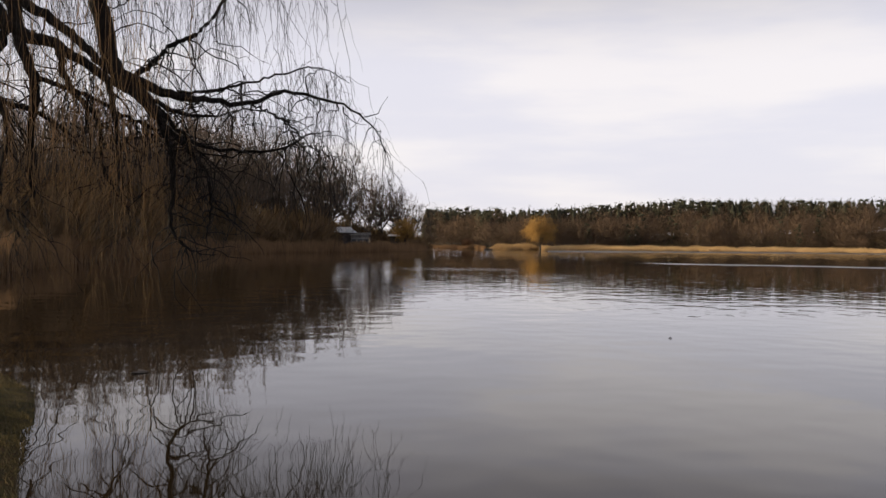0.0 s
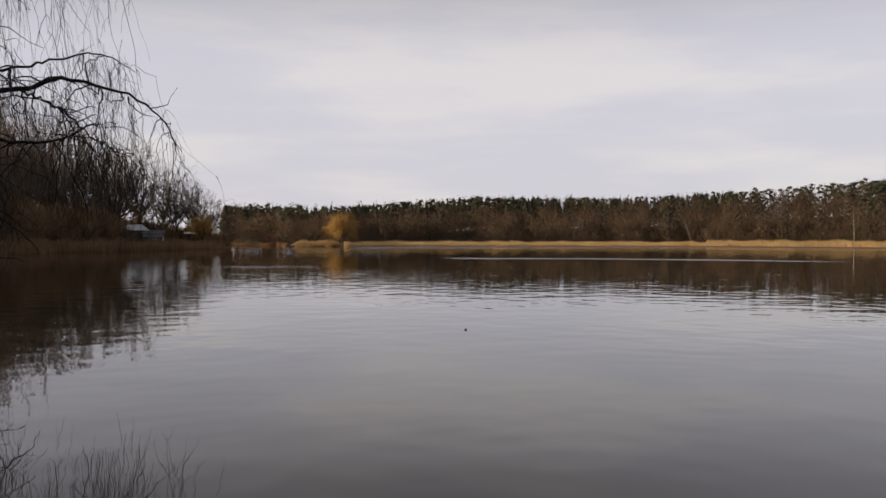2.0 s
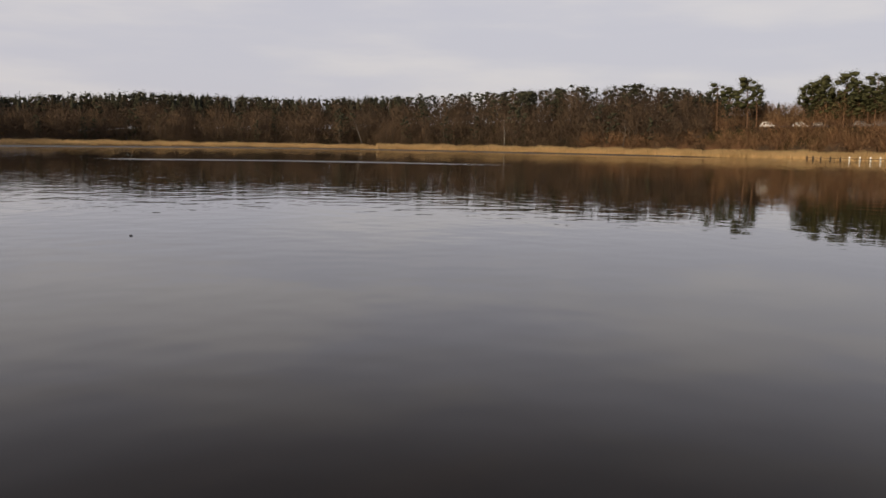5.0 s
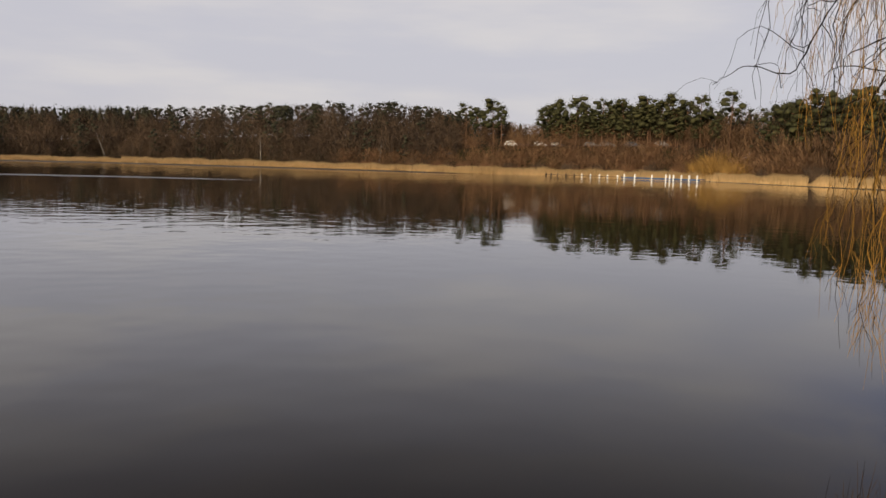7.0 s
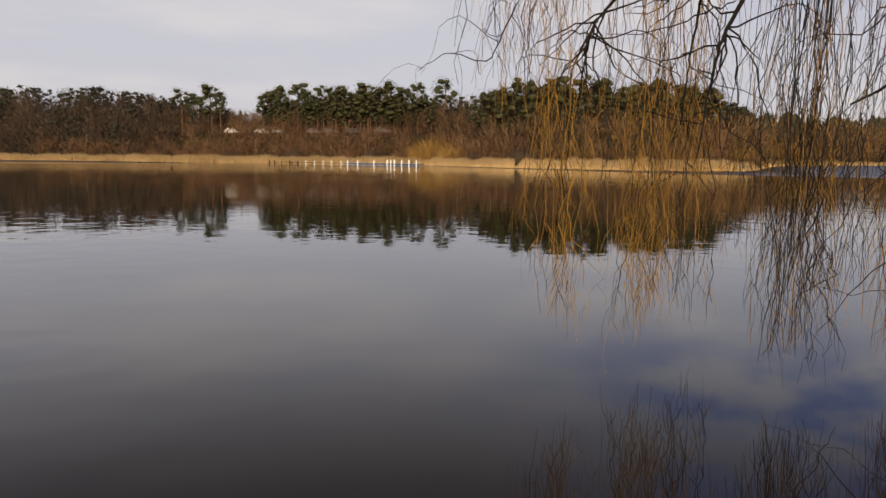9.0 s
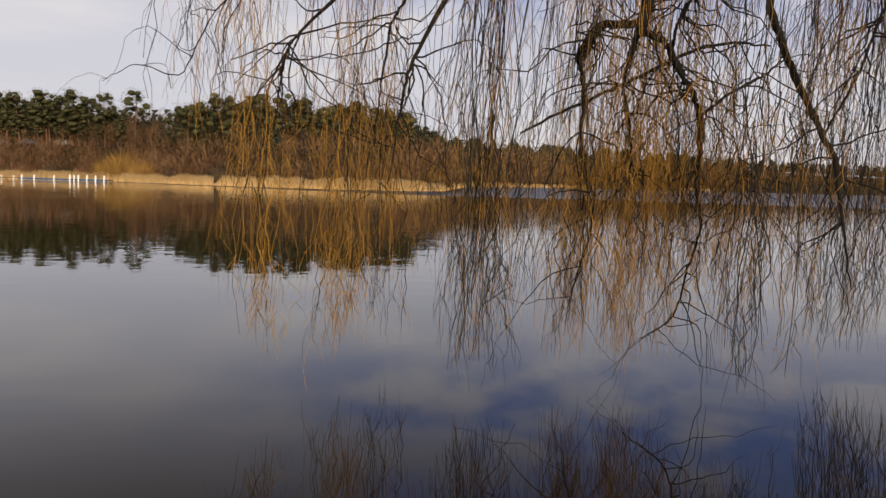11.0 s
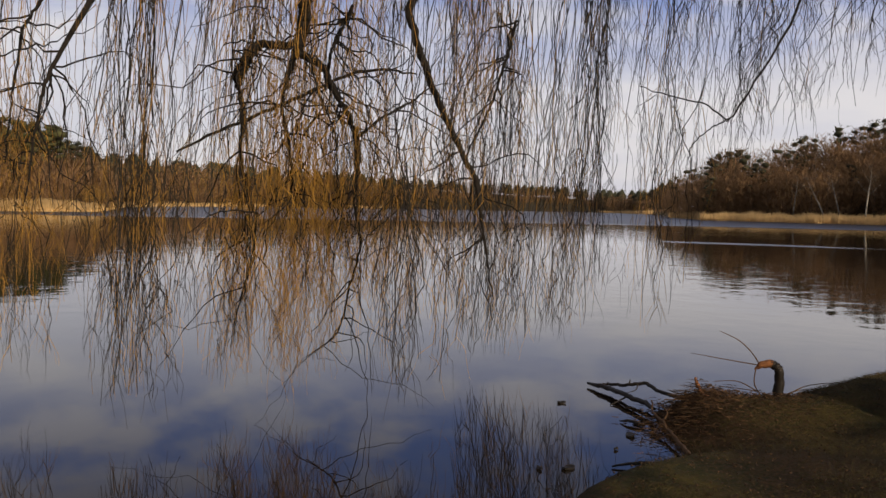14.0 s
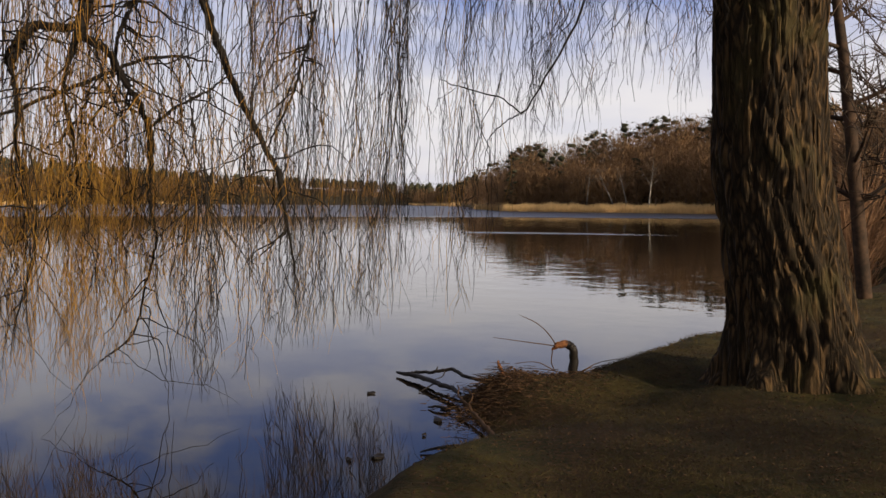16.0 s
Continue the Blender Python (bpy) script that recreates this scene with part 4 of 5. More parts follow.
reed_bed("reeds", "sunlit straw-coloured reeds round the cape", 86.5, 102.6, 7000, 2.2, 6, .08, M_REED, 24, -2, .9)
reed_bed("reeds", "thin pale reed line at the far end of the lake", 102.4, 138.4, 5000, 3.0, 14, .3, M_REED, 25, -3)
reed_bed("reeds", "pale reed belt below the wooded hillside", 139.3, 161, 8000, 2.2, 7, .08, M_REED, 26, -2)

# ------------------------------------------------------------------ yellow willows, birches, scrub
YW = as_meshes(golden_crown(31, 10.0, 4.9, 4200, .045), M_BARK_GREY, M_YELLOW, "yw")
standing("yellow_willow", "golden-yellow weeping willow on a reed spit", "tree", 17.65, 206, YW, 1.0, 0)
standing("yellow_willow", "small golden willow at the edge of the trees", "tree", 8.45, 160, YW, .66, 1.0)
standing("yellow_willow", "golden willow at the tip of the cape", "tree", 101.4, 153, YW, .50, 2.0)
standing("yellow_willow", "golden willow among straw reeds", "tree", 104.2, 178, YW, .80, 2.6)
BUSH = [("crown", tri_mesh("crown", *dome_bush(300 + i, 4.5, 7.0, 700, .05), mt)) for i, mt in enumerate((M_YELLOW, M_BUSH_RED, M_TWIG_WOOD))]
for az, off, k, s in [(81.1, 7, 0, 1.75), (80.1, 9, 0, 1.3), (82.2, 8, 0, 1.3), (104.2, 8, 0, 1.0), (12.75, 5, 1, .75), (66.0, 9, 1, .95), (64.4, 9, 1, .85), (67.6, 9, 2, .9), (69.5, 9, 2, .9), (71.6, 8, 2, .95), (73.4, 8, 2, .9), (75.3, 8, 1, .9),
                      (77.0, 8, 2, .95), (78.8, 8, 1, .9), (84.1, 7, 2, .8), (87.0, 5, 2, .95), (57.8, 9, 1, .8), (61.0, 9, 2, .9), (62.6, 9, 1, .9)]:
    standing("bush", ("golden-yellow", "reddish-brown", "brown leafless")[k] + " bush on the far bank", "bush", az, float(np.interp(az, FAR_AZ, FAR_R)) + off, [BUSH[k]], s, az)

strip = {0: [], 1: []}
for i in range(560):
    az = g.uniform(56, 87.5)
    r = float(np.interp(az, FAR_AZ, FAR_R)) + 6 + 19 * g.random()
    if 79.4 < az < 83 and i % 3:
        continue
    p = bearing(az, r)
    V, T = LOW[i % 4][1]
    zz = ground_at(p.x, p.y)
    room = 1.65 + math.tan(radians(2.14 if az < 80 else 2.2)) * r - zz
    strip[i % 2].append((place(V, p.x, p.y, zz - .1, max(.22, min(g.uniform(.8, 1.6), room / 4.2)), i), T))
# bare trees between the pine trunks
for i in range(54):
    az = g.uniform(70.0, 86.0)
    r = float(np.interp(az, FAR_AZ, FAR_R)) + g.uniform(34, 44)
    p = bearing(az, r)
    V, T = BARE[i % 7][1]
    zz = ground_at(p.x, p.y)
    s = (1.65 + math.tan(radians(g.uniform(2.7, 3.7))) * r - zz) / 11.5
    strip[0].append((place(V, p.x, p.y, zz, s, i * 1.3, 1.2), T))
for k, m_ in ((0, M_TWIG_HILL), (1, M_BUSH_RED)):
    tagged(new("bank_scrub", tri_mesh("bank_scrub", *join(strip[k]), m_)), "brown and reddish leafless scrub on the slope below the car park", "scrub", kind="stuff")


def birch(seed, h):
    g = np.random.default_rng(seed)
    wood, twig = bare_tree(seed, h, h * .2, 8, 240, .035, .45, .9, 1, .017)
    return [("trunk", tri_mesh("trunk", *wood, M_BIRCH, True)), ("crown", tri_mesh("crown", *twig, M_TWIG))]


for az, r, h, tilt in [(41.1, 296, 10, -16), (50.7, 281, 11, 0), (58.6, 258, 10, 2), (148.8, 178, 10, -24), (149.6, 178, 9, -10), (151.0, 170, 11, 4), (146.9, 184, 9, 5)]:
    ob = standing("birch_tree", "pale-barked birch standing out against brown woods", "tree", az, r, birch(int(az * 10), h), 1.0, 0)
    ob.rotation_euler = (0, radians(tilt), radians(-az))


# ------------------------------------------------------------------ jetty, cars, houses across the water
def jetty():
    j = thing("jetty", "low blue bathing jetty with white and dark posts", "jetty")
    a, b = bearing(69.9, 205), bearing(81.1, 176)
    mid = a.lerp(b, .53)
    d = (b - a)
    j.location = (mid.x, mid.y, 0)
    turn = math.atan2(d.y, d.x)
    j.rotation_euler = (0, 0, turn)
    L = d.length
    dark, white = [.01, .045, .09, .145, .20], [.25, .305, .36, .41, .47]
    tall = [.525, .585, .68, .755, .775, .795, .835, .875, .915]
    for k in dark:
        part("post", rod(.16, .15, 1.15, (k - .53) * L, 0, -.4), M_POST_DARK, j, "dark wooden post")
    for k in white:
        part("post", rod(.17, .16, 1.22, (k - .53) * L, 0, -.4), M_WHITE, j, "white post")
    for k in tall:
        part("post", rod(.19, .18, 1.45 if k < .7 else 1.62, (k - .53) * L, -.9, -.4), M_WHITE, j, "white post")
    part("deck", box(L * .42, 2.0, .16, .19 * L, 0, .28, .02), M_BLUE, j, "blue-painted deck")
    part("beam", box(L * .42, .14, .22, .19 * L, -.95, .10, .02), M_BLUE, j)
    part("walkway", box(L * .50, .8, .12, -.27 * L, 0, .30, .02), M_POST_DARK, j)
    return j


jetty()


def car(paint, label, az, r, turn, tall=1.5):
    """Parked car, side on: body with a cabin, windows and wheels."""
    p = bearing(az, r)
    c = thing("parked_car", label, "car", group="cars in the car park")
    c.location = (p.x, p.y, ground_at(p.x, p.y))
    c.rotation_euler = (0, 0, turn)
    prof = [(-2.15, .35), (2.15, .35), (2.2, .75), (1.25, .95), (.55, tall), (-1.35, tall), (-2.05, .98), (-2.2, .7)]
    bm = bmesh.new()
    loops = [[bm.verts.new((x, y * (1 if z < 1 else .86), z)) for x, z in prof] for y in (-.85, .85)]
    for i in range(len(prof)):
        k = (i + 1) % len(prof)
        bm.faces.new((loops[0][i], loops[0][k], loops[1][k], loops[1][i]))
    bm.faces.new(loops[0][::-1])
    bm.faces.new(loops[1])
    bmesh.ops.recalc_face_normals(bm, faces=bm.faces)
    bmesh.ops.bevel(bm, geom=bm.edges[:], offset=.07, segments=2, affect="EDGES")
    body = part("body", bm, paint, c)
    for s in (-1, 1):
        part("side_window", box(1.55, .03, .36, -.35, s * .80, 1.0, .01), M_GLASS, body, "dark side window")
    for x in (-1.35, 1.35):
        for s in (-.78, .78):
            bm = bmesh.new()
            bmesh.ops.create_cone(bm, cap_ends=True, segments=14, radius1=.32, radius2=.32, depth=.2)
            bmesh.ops.rotate(bm, verts=bm.verts, matrix=Matrix.Rotation(math.pi / 2, 3, "X"))
            bmesh.ops.translate(bm, verts=bm.verts, vec=(x, s, .32))
            part("wheel", bm, M_TYRE, c)


for az, m_, lb, tall in [(63.3, M_CAR_SILVER, "silver car parked among bushes", 1.45), (67.6, M_CAR_WHITE, "white van-like car parked on the bank", 1.75), (68.5, M_CAR_DARK, "dark car parked on the bank", 1.45),
                         (69.5, M_CAR_WHITE, "white estate car parked on the bank", 1.6), (70.6, M_CAR_DARK, "dark car parked on the bank", 1.45), (72.9, M_CAR_SILVER, "silver car parked under pines", 1.5),
                         (74.0, M_CAR_SILVER, "silver car parked under pines", 1.45), (75.6, M_CAR_DARK, "dark car parked under pines", 1.5), (77.5, M_CAR_SILVER, "silver car parked under pines", 1.5)]:
    car(m_, lb, az, float(np.interp(az, FAR_AZ, FAR_R)) + 30, radians(-az + g.uniform(-12, 12)), tall)


def house(name, label, az, r, w, dp, wall_h, roof_h, roof_m, wall_m, windows, lift=0.0, turn=0.0):
    p = bearing(az, r)
    h = thing(name, label, "house")
    h.location = (p.x, p.y, ground_at(p.x, p.y) - .3 + lift)
    h.rotation_euler = (0, 0, radians(-az - turn))
    part("wall", box(w, dp, wall_h, 0, 0, 0, .03), wall_m, h)
    bm = bmesh.new()
    o = .35
    q = [bm.verts.new(v) for v in [(-w / 2 - o, -dp / 2 - o, wall_h), (w / 2 + o, -dp / 2 - o, wall_h), (w / 2 + o, dp / 2 + o, wall_h), (-w / 2 - o, dp / 2 + o, wall_h), (-w / 2 - o, 0, wall_h + roof_h), (w / 2 + o, 0, wall_h + roof_h)]]
    for f in ((0, 1, 5, 4), (2, 3, 4, 5), (1, 2, 5), (3, 0, 4), (3, 2, 1, 0)):
        bm.faces.new([q[i] for i in f])
    bmesh.ops.solidify(bm, geom=bm.faces[:], thickness=.08)
    part("roof", bm, roof_m, h)
    for i in range(windows):
        x = (i + .5) / windows * w - w / 2
        win = part("window", box(.95, .08, 1.0, x, -dp / 2 - .02, .95, .02), M_GLASS, h)
        part("frame", box(1.1, .06, .08, x, -dp / 2 - .04, .86), M_WHITE, win)
    return h


house("cottage", "low cottage with a pale metal roof among bare trees", 4.2, 149, 2.6, 3.4, 2.1, 1.0, M_ROOF, M_POST_DARK, 1, .9, 40)
house("cottage", "grey cottage with dark windows among bare trees", 5.35, 150, 3.2, 4, 2.6, .5, M_WALL, M_WALL, 3)
house("shed", "small dark shed with a white roof edge behind reeds", 7.7, 163, 1.7, 2, 1.7, .35, M_WHITE, M_POST_DARK, 0, .9)
house("house", "tiny pale house at the far end of the lake", 135.4, 838, 9, 6, 3.5, 3, M_WALL, M_WHITE, 2)
house("boathouse", "small dark boathouse at the tip of the reed spit", 14.15, 203, 1.3, 2.5, 1.0, .3, M_POST_DARK, M_POST_DARK, 0, .25)


# ------------------------------------------------------------------ willow over the water
def hanging(tops, tips, seed, k=11, sway=.035, r=.0028):
    """Hanging twigs from tops (n x 3) to tips (n x 3): slightly sagging, wavering lines."""
    g = np.random.default_rng(seed)
    n = len(tops)
    t = np.linspace(0, 1, k)[None, :, None]
    out = g.normal(0, .06, (n, 1, 3)) * [1, 1, .0]
    P = tops[:, None] * (1 - t) + tips[:, None] * t + out * np.sin(t * np.pi) + [0, 0, .15] * np.sin(t * np.pi * .5) * (1 - t)
    w = np.cumsum(g.normal(0, sway, (n, k, 3)) * [1, 1, .15], axis=1)
    w -= w[:, :1]
    P = P + w * np.minimum(1, t * 3)
    R = r * g.uniform(.6, 1.35, (n, 1)) * np.linspace(1.15, .45, k)[None]
    return P, R


def side_twigs(P, R, seed, n, length, r):
    """Short twigs that leave the hanging ones at a narrow angle."""
    g = np.random.default_rng(seed)
    i, j = g.integers(0, len(P), n), 1 + ((P.shape[1] - 2) * g.random(n) ** .6).astype(int)
    A = P[i, j]
    L = length * g.uniform(.3, 1.1, (n, 1))
    a = g.uniform(0, 6.283, n)
    o = np.column_stack([np.cos(a), np.sin(a), np.zeros(n)])
    t = np.linspace(0, 1, 4)[None, :, None]
    Q = A[:, None] + o[:, None] * L[:, None] * .32 * np.sqrt(t) + np.array([0, 0, -1.0]) * L[:, None] * t ** 1.2 + g.normal(0, .010, (n, 4, 3))
    return Q, np.broadcast_to(r * np.linspace(1, .5, 4), (n, 4)).copy()


def willow_trunk(seed, base, line, radii, sides=200, rings=210):
    """Thick trunk with flared roots and deep furrows between upright, forking ridges, all modelled."""
    q, r = curve(line, radii, rings)
    ang = np.arange(sides) * 2 * np.pi / sides
    V = []
    for c, rr in zip(q, r):
        z = c[2]
        root = max(0, 1 - (z - base) / .55) ** 2
        for a in ang:
            x, y = math.cos(a), math.sin(a)
            lump = .05 * math.sin(a * 3 + 1.1 + .4 * z) + .03 * math.sin(a * 5 + z)
            u, v = math.cos(a + .16 * z), math.sin(a + .16 * z)
            warp = .75 * noise.noise((x * 2.5, y * 2.5, z * 2.2 + seed))
            f1 = 1 - abs(noise.noise((u * 5.6 + warp, v * 5.6 + warp, z * 1.75 + 7 + seed))) * 2.7
            f2 = 1 - abs(noise.noise((u * 12 + warp, v * 12 - warp, z * 4.2 + 3 + seed))) * 2.2
            fur = max(-.9, min(1, .66 * f1 + .34 * f2))
            rad = rr * (1 + lump) + root * (.03 + .15 * max(0, math.sin(a * 5 + .7))) - .062 * max(0, fur) ** 1.3 + .006 * noise.noise((x * 40, y * 40, z * 14))
            V.append((c[0] + x * rad, c[1] + y * rad, z))
    i = np.arange(rings * sides).reshape(rings, sides)
    j = np.roll(i, -1, axis=1)
    T = np.concatenate([np.stack([i[:-1], j[:-1], j[1:]], -1).reshape(-1, 3), np.stack([i[:-1], j[1:], i[1:]], -1).reshape(-1, 3)])
    return np.array(V), T


willow = thing("weeping_willow", "old weeping willow with furrowed trunk, golden twigs trailing over water", "tree")
TRUNK = (2.33, -6.72)
zb = ground_at(*TRUNK)
part("trunk", willow_trunk(5, zb, [(2.30, -6.74, zb - .25), (2.37, -6.71, .7), (2.46, -6.67, 1.25), (2.56, -6.63, 1.9), (2.60, -6.61, 2.7), (2.60, -6.55, 3.4), (2.70, -6.35, 4.4)], [.52, .49, .46, .44, .42, .43, .48]), M_WILLOW_BARK, willow, "deeply furrowed grey-brown bark", smooth=True)
FORK = np.array([2.70, -6.35, 4.2])
# main limbs: from the fork, over the water and down
BOUGHS = []
BOUGHS.append(([FORK, (4.2, -5.0, 5.6), (5.6, -3.6, 4.9), (6.17, -2.87, 3.29)], [.22, .15, .085, .056]))
BOUGHS.append(([FORK, (4.0, -5.6, 5.4), (5.2, -4.2, 4.4), (5.78, -3.59, 3.24)], [.18, .12, .05, .034]))
BOUGHS.append(([(6.17, -2.87, 3.29), (6.17, -2.86, 3.07), (6.19, -2.82, 2.89), (6.20, -2.80, 2.81)], [0.055, 0.052, 0.05, 0.035]))
BOUGHS.append(([(6.19, -2.81, 2.91), (6.26, -2.64, 2.90), (6.30, -2.55, 2.90), (6.33, -2.49, 2.86), (6.35, -2.44, 2.74), (6.37, -2.39, 2.64)], [0.03, 0.03, 0.034, 0.04, 0.05, 0.046]))
BOUGHS.append(([(6.37, -2.39, 2.65), (6.36, -2.41, 2.53), (6.35, -2.43, 2.26), (6.36, -2.41, 2.03), (6.34, -2.46, 1.76), (6.31, -2.53, 1.53), (6.32, -2.52, 1.21), (6.34, -2.45, 0.98), (6.37, -2.37, 0.67)], [0.03, 0.02, 0.018, 0.016, 0.016, 0.013, 0.01, 0.008, 0.004]))
BOUGHS.append(([(6.20, -2.80, 2.82), (6.23, -2.73, 2.58), (6.24, -2.71, 2.40), (6.22, -2.76, 2.17), (6.20, -2.79, 1.85), (6.22, -2.76, 1.58)], [0.026, 0.018, 0.015, 0.014, 0.011, 0.005]))
BOUGHS.append(([(6.18, -2.84, 2.84), (6.12, -2.96, 2.78), (6.09, -3.03, 2.68), (6.05, -3.10, 2.53), (6.00, -3.19, 2.36), (5.98, -3.25, 2.18), (5.97, -3.25, 1.95), (5.98, -3.23, 1.68)], [0.03, 0.03, 0.03, 0.028, 0.026, 0.026, 0.022, 0.012]))
BOUGHS.append(([(6.51, -1.96, 2.04), (6.43, -2.23, 2.19), (6.35, -2.44, 2.30), (6.26, -2.65, 2.41), (6.18, -2.84, 2.51), (6.09, -3.02, 2.61), (5.99, -3.22, 2.71), (5.86, -3.45, 2.75), (5.74, -3.65, 2.71)], [0.008, 0.012, 0.013, 0.014, 0.015, 0.015, 0.013, 0.011, 0.006]))
BOUGHS.append(([(5.78, -3.59, 3.24), (5.73, -3.66, 2.93), (5.67, -3.76, 2.62), (5.60, -3.86, 2.34), (5.52, -3.97, 2.08), (5.45, -4.06, 1.86), (5.43, -4.10, 1.60), (5.39, -4.14, 1.28), (5.36, -4.18, 0.92)], [0.034, 0.03, 0.028, 0.026, 0.022, 0.024, 0.015, 0.01, 0.004]))
BOUGHS.append(([(5.98, -3.23, 1.68), (5.95, -3.28, 1.36), (5.99, -3.21, 0.99), (6.04, -3.12, 0.61), (6.15, -2.91, 0.42)], [0.011, 0.010, 0.009, 0.008, 0.003]))
BOUGHS.append(([(6.09, -3.02, 2.62), (6.07, -3.06, 2.89), (6.03, -3.13, 3.07), (5.99, -3.21, 3.25)], [0.014, 0.014, 0.014, 0.014]))
BOUGHS.append(([(5.98, -3.25, 2.20), (5.88, -3.42, 2.36), (5.76, -3.61, 2.49), (5.67, -3.76, 2.62)], [0.012, 0.01, 0.009, 0.006]))
BOUGHS.append(([(5.51, -3.98, 2.04), (5.39, -4.15, 2.48), (5.31, -4.24, 2.87), (5.27, -4.30, 3.16)], [0.008, 0.01, 0.012, 0.012]))
BOUGHS.append(([(5.92, -3.35, 1.52), (5.83, -3.51, 1.70), (5.73, -3.66, 1.87)], [0.01, 0.009, 0.006]))
BOUGHS.append(([FORK, (4.6, -4.2, 6.0), (6.3, -2.2, 4.6), (6.50, -1.16, 2.75), (6.52, -1.04, 2.47), (6.53, -.99, 2.22), (6.55, -.9, 1.6)], [.18, .12, .045, .016, .013, .010, .004]))
BOUGHS.append(([(5.9, -2.6, 5.0), (6.45, -1.0, 3.5), (6.60, -.25, 2.80), (6.60, -.11, 2.61), (6.60, -.07, 2.40), (6.6, -.02, 2.0)], [.05, .022, .012, .010, .008, .004]))
BOUGHS.append(([(6.3, -2.2, 4.6), (6.7, -.6, 3.8), (6.6, .4, 2.9), (6.57, .66, 2.38), (6.53, .97, 2.44), (6.5, 1.2, 2.3)], [.03, .014, .006, .0045, .0035, .002]))
BOUGHS.append(([(6.45, -1.5, 3.9), (6.70, -1.04, 3.09), (6.74, -.93, 2.87), (6.74, -.86, 2.44), (6.7, -.8, 1.9)], [.03, .013, .011, .008, .004]))
BOUGHS.append(([FORK, (3.2, -6.1, 4.9), (3.6, -5.8, 3.9), (3.71, -5.70, 3.17), (3.87, -5.59, 2.78), (4.08, -5.44, 2.36), (4.21, -5.34, 2.47), (4.40, -5.18, 2.54), (4.6, -5.0, 2.62)], [.08, .045, .014, .010, .008, .007, .006, .005, .003]))
BOUGHS.append(([(4.08, -5.44, 2.36), (4.18, -5.36, 2.30), (4.30, -5.27, 2.15), (4.33, -5.25, 1.9)], [.006, .005, .004, .002]))
BOUGHS.append(([FORK, (3.6, -6.6, 5.6), (4.6, -6.2, 5.2), (5.4, -5.6, 4.6), (5.9, -5.0, 3.9)], [.14, .09, .05, .03, .01]))
BOUGHS.append(([FORK, (2.2, -7.2, 6.2), (1.6, -8.6, 6.6), (1.2, -9.8, 5.4)], [.16, .12, .07, .03]))
BOUGHS.append(([FORK, (2.0, -5.6, 6.4), (1.4, -4.2, 7.0), (.6, -3.2, 6.4)], [.16, .12, .07, .03]))
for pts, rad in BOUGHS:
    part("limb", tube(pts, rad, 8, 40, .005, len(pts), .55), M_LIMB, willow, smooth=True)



def branchlets(lines, n, seed, length, r, start=.35):
    """Crooked thin branches that leave the limbs and droop."""
    g = np.random.default_rng(seed)
    P, R = [], []
    for _ in range(n):
        pts, rad = lines[g.integers(0, len(lines))]
        q, rr = curve(pts, rad, 40, tight=.6)
        i = g.integers(int(40 * start), 39)
        k = 11
        d = g.normal(0, 1, 3) * [1, 1, .5] + [0, 0, -.35]
        d /= np.linalg.norm(d)
        L = length * g.uniform(.5, 1.4) / k
        p, line = q[i].copy(), [q[i].copy()]
        for _ in range(k - 1):
            d = d + g.normal(0, .33, 3) + [0, 0, -.13]
            d /= np.linalg.norm(d)
            p = p + d * L
            line.append(p.copy())
        P.append(line)
        R.append(min(r, rr[i] * .7) * np.linspace(1, .25, k))
    return strands(np.array(P), np.array(R), 4)


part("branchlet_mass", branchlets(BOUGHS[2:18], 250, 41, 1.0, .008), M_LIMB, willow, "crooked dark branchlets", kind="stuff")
g = np.random.default_rng(77)
# bunches of hanging twigs: bearing, distance, height of the tips, half width, number, share of golden ones
BUNCHES = []
BUNCHES += [(84.0, 6.7, 2.1, .20, 14, .3), (85.6, 6.6, 1.75, .16, 24, .5), (86.9, 6.6, .95, .10, 18, .8), (88.95, 6.2, .45, .08, 34, .85), (91.0, 6.7, .95, .12, 12, .7), (93.7, 6.7, .29, .20, 74, .75), (95.3, 6.9, .6, .12, 14, .7), (97.2, 7.5, .33, .11, 46, .6)]
BUNCHES += [(100.8, 6.8, .75, .14, 18, .5), (103.8, 6.2, .25, .18, 88, .35), (105.7, 6.3, .30, .09, 42, .45), (107.6, 6.8, .6, .10, 18, .4), (110.7, 6.85, .25, .20, 88, .7), (112.5, 7.0, .35, .17, 86, .9), (114.5, 7.0, .28, .18, 104, .94), (116.5, 6.9, .4, .14, 72, .9)]
BUNCHES += [(118.6, 6.8, .8, .12, 38, .8), (120.3, 6.9, .7, .10, 22, .6), (121.4, 6.0, .33, .06, 34, .4), (124.4, 6.8, .75, .14, 30, .35), (126.1, 6.6, 2.4, .12, 26, .95), (127.1, 8.4, .25, .17, 84, .15), (129.2, 8.5, .28, .11, 54, .2), (132.8, 8.5, .40, .20, 100, .2)]
BUNCHES += [(134.5, 8.5, .8, .09, 24, .2), (138.2, 8.0, .45, .10, 26, .35), (139.4, 8.1, .9, .14, 22, .3), (141.6, 7.4, 2.0, .20, 44, .1), (144.0, 7.2, 2.2, .14, 26, .1), (146.4, 7.2, 2.15, .20, 44, .15), (149.4, 7.0, 2.45, .20, 34, .1), (152.2, 7.0, 2.5, .24, 36, .1)]
BUNCHES += [(154.6, 6.8, 2.4, .18, 24, .1), (157.6, 6.0, 1.2, .10, 4, 0.0)]
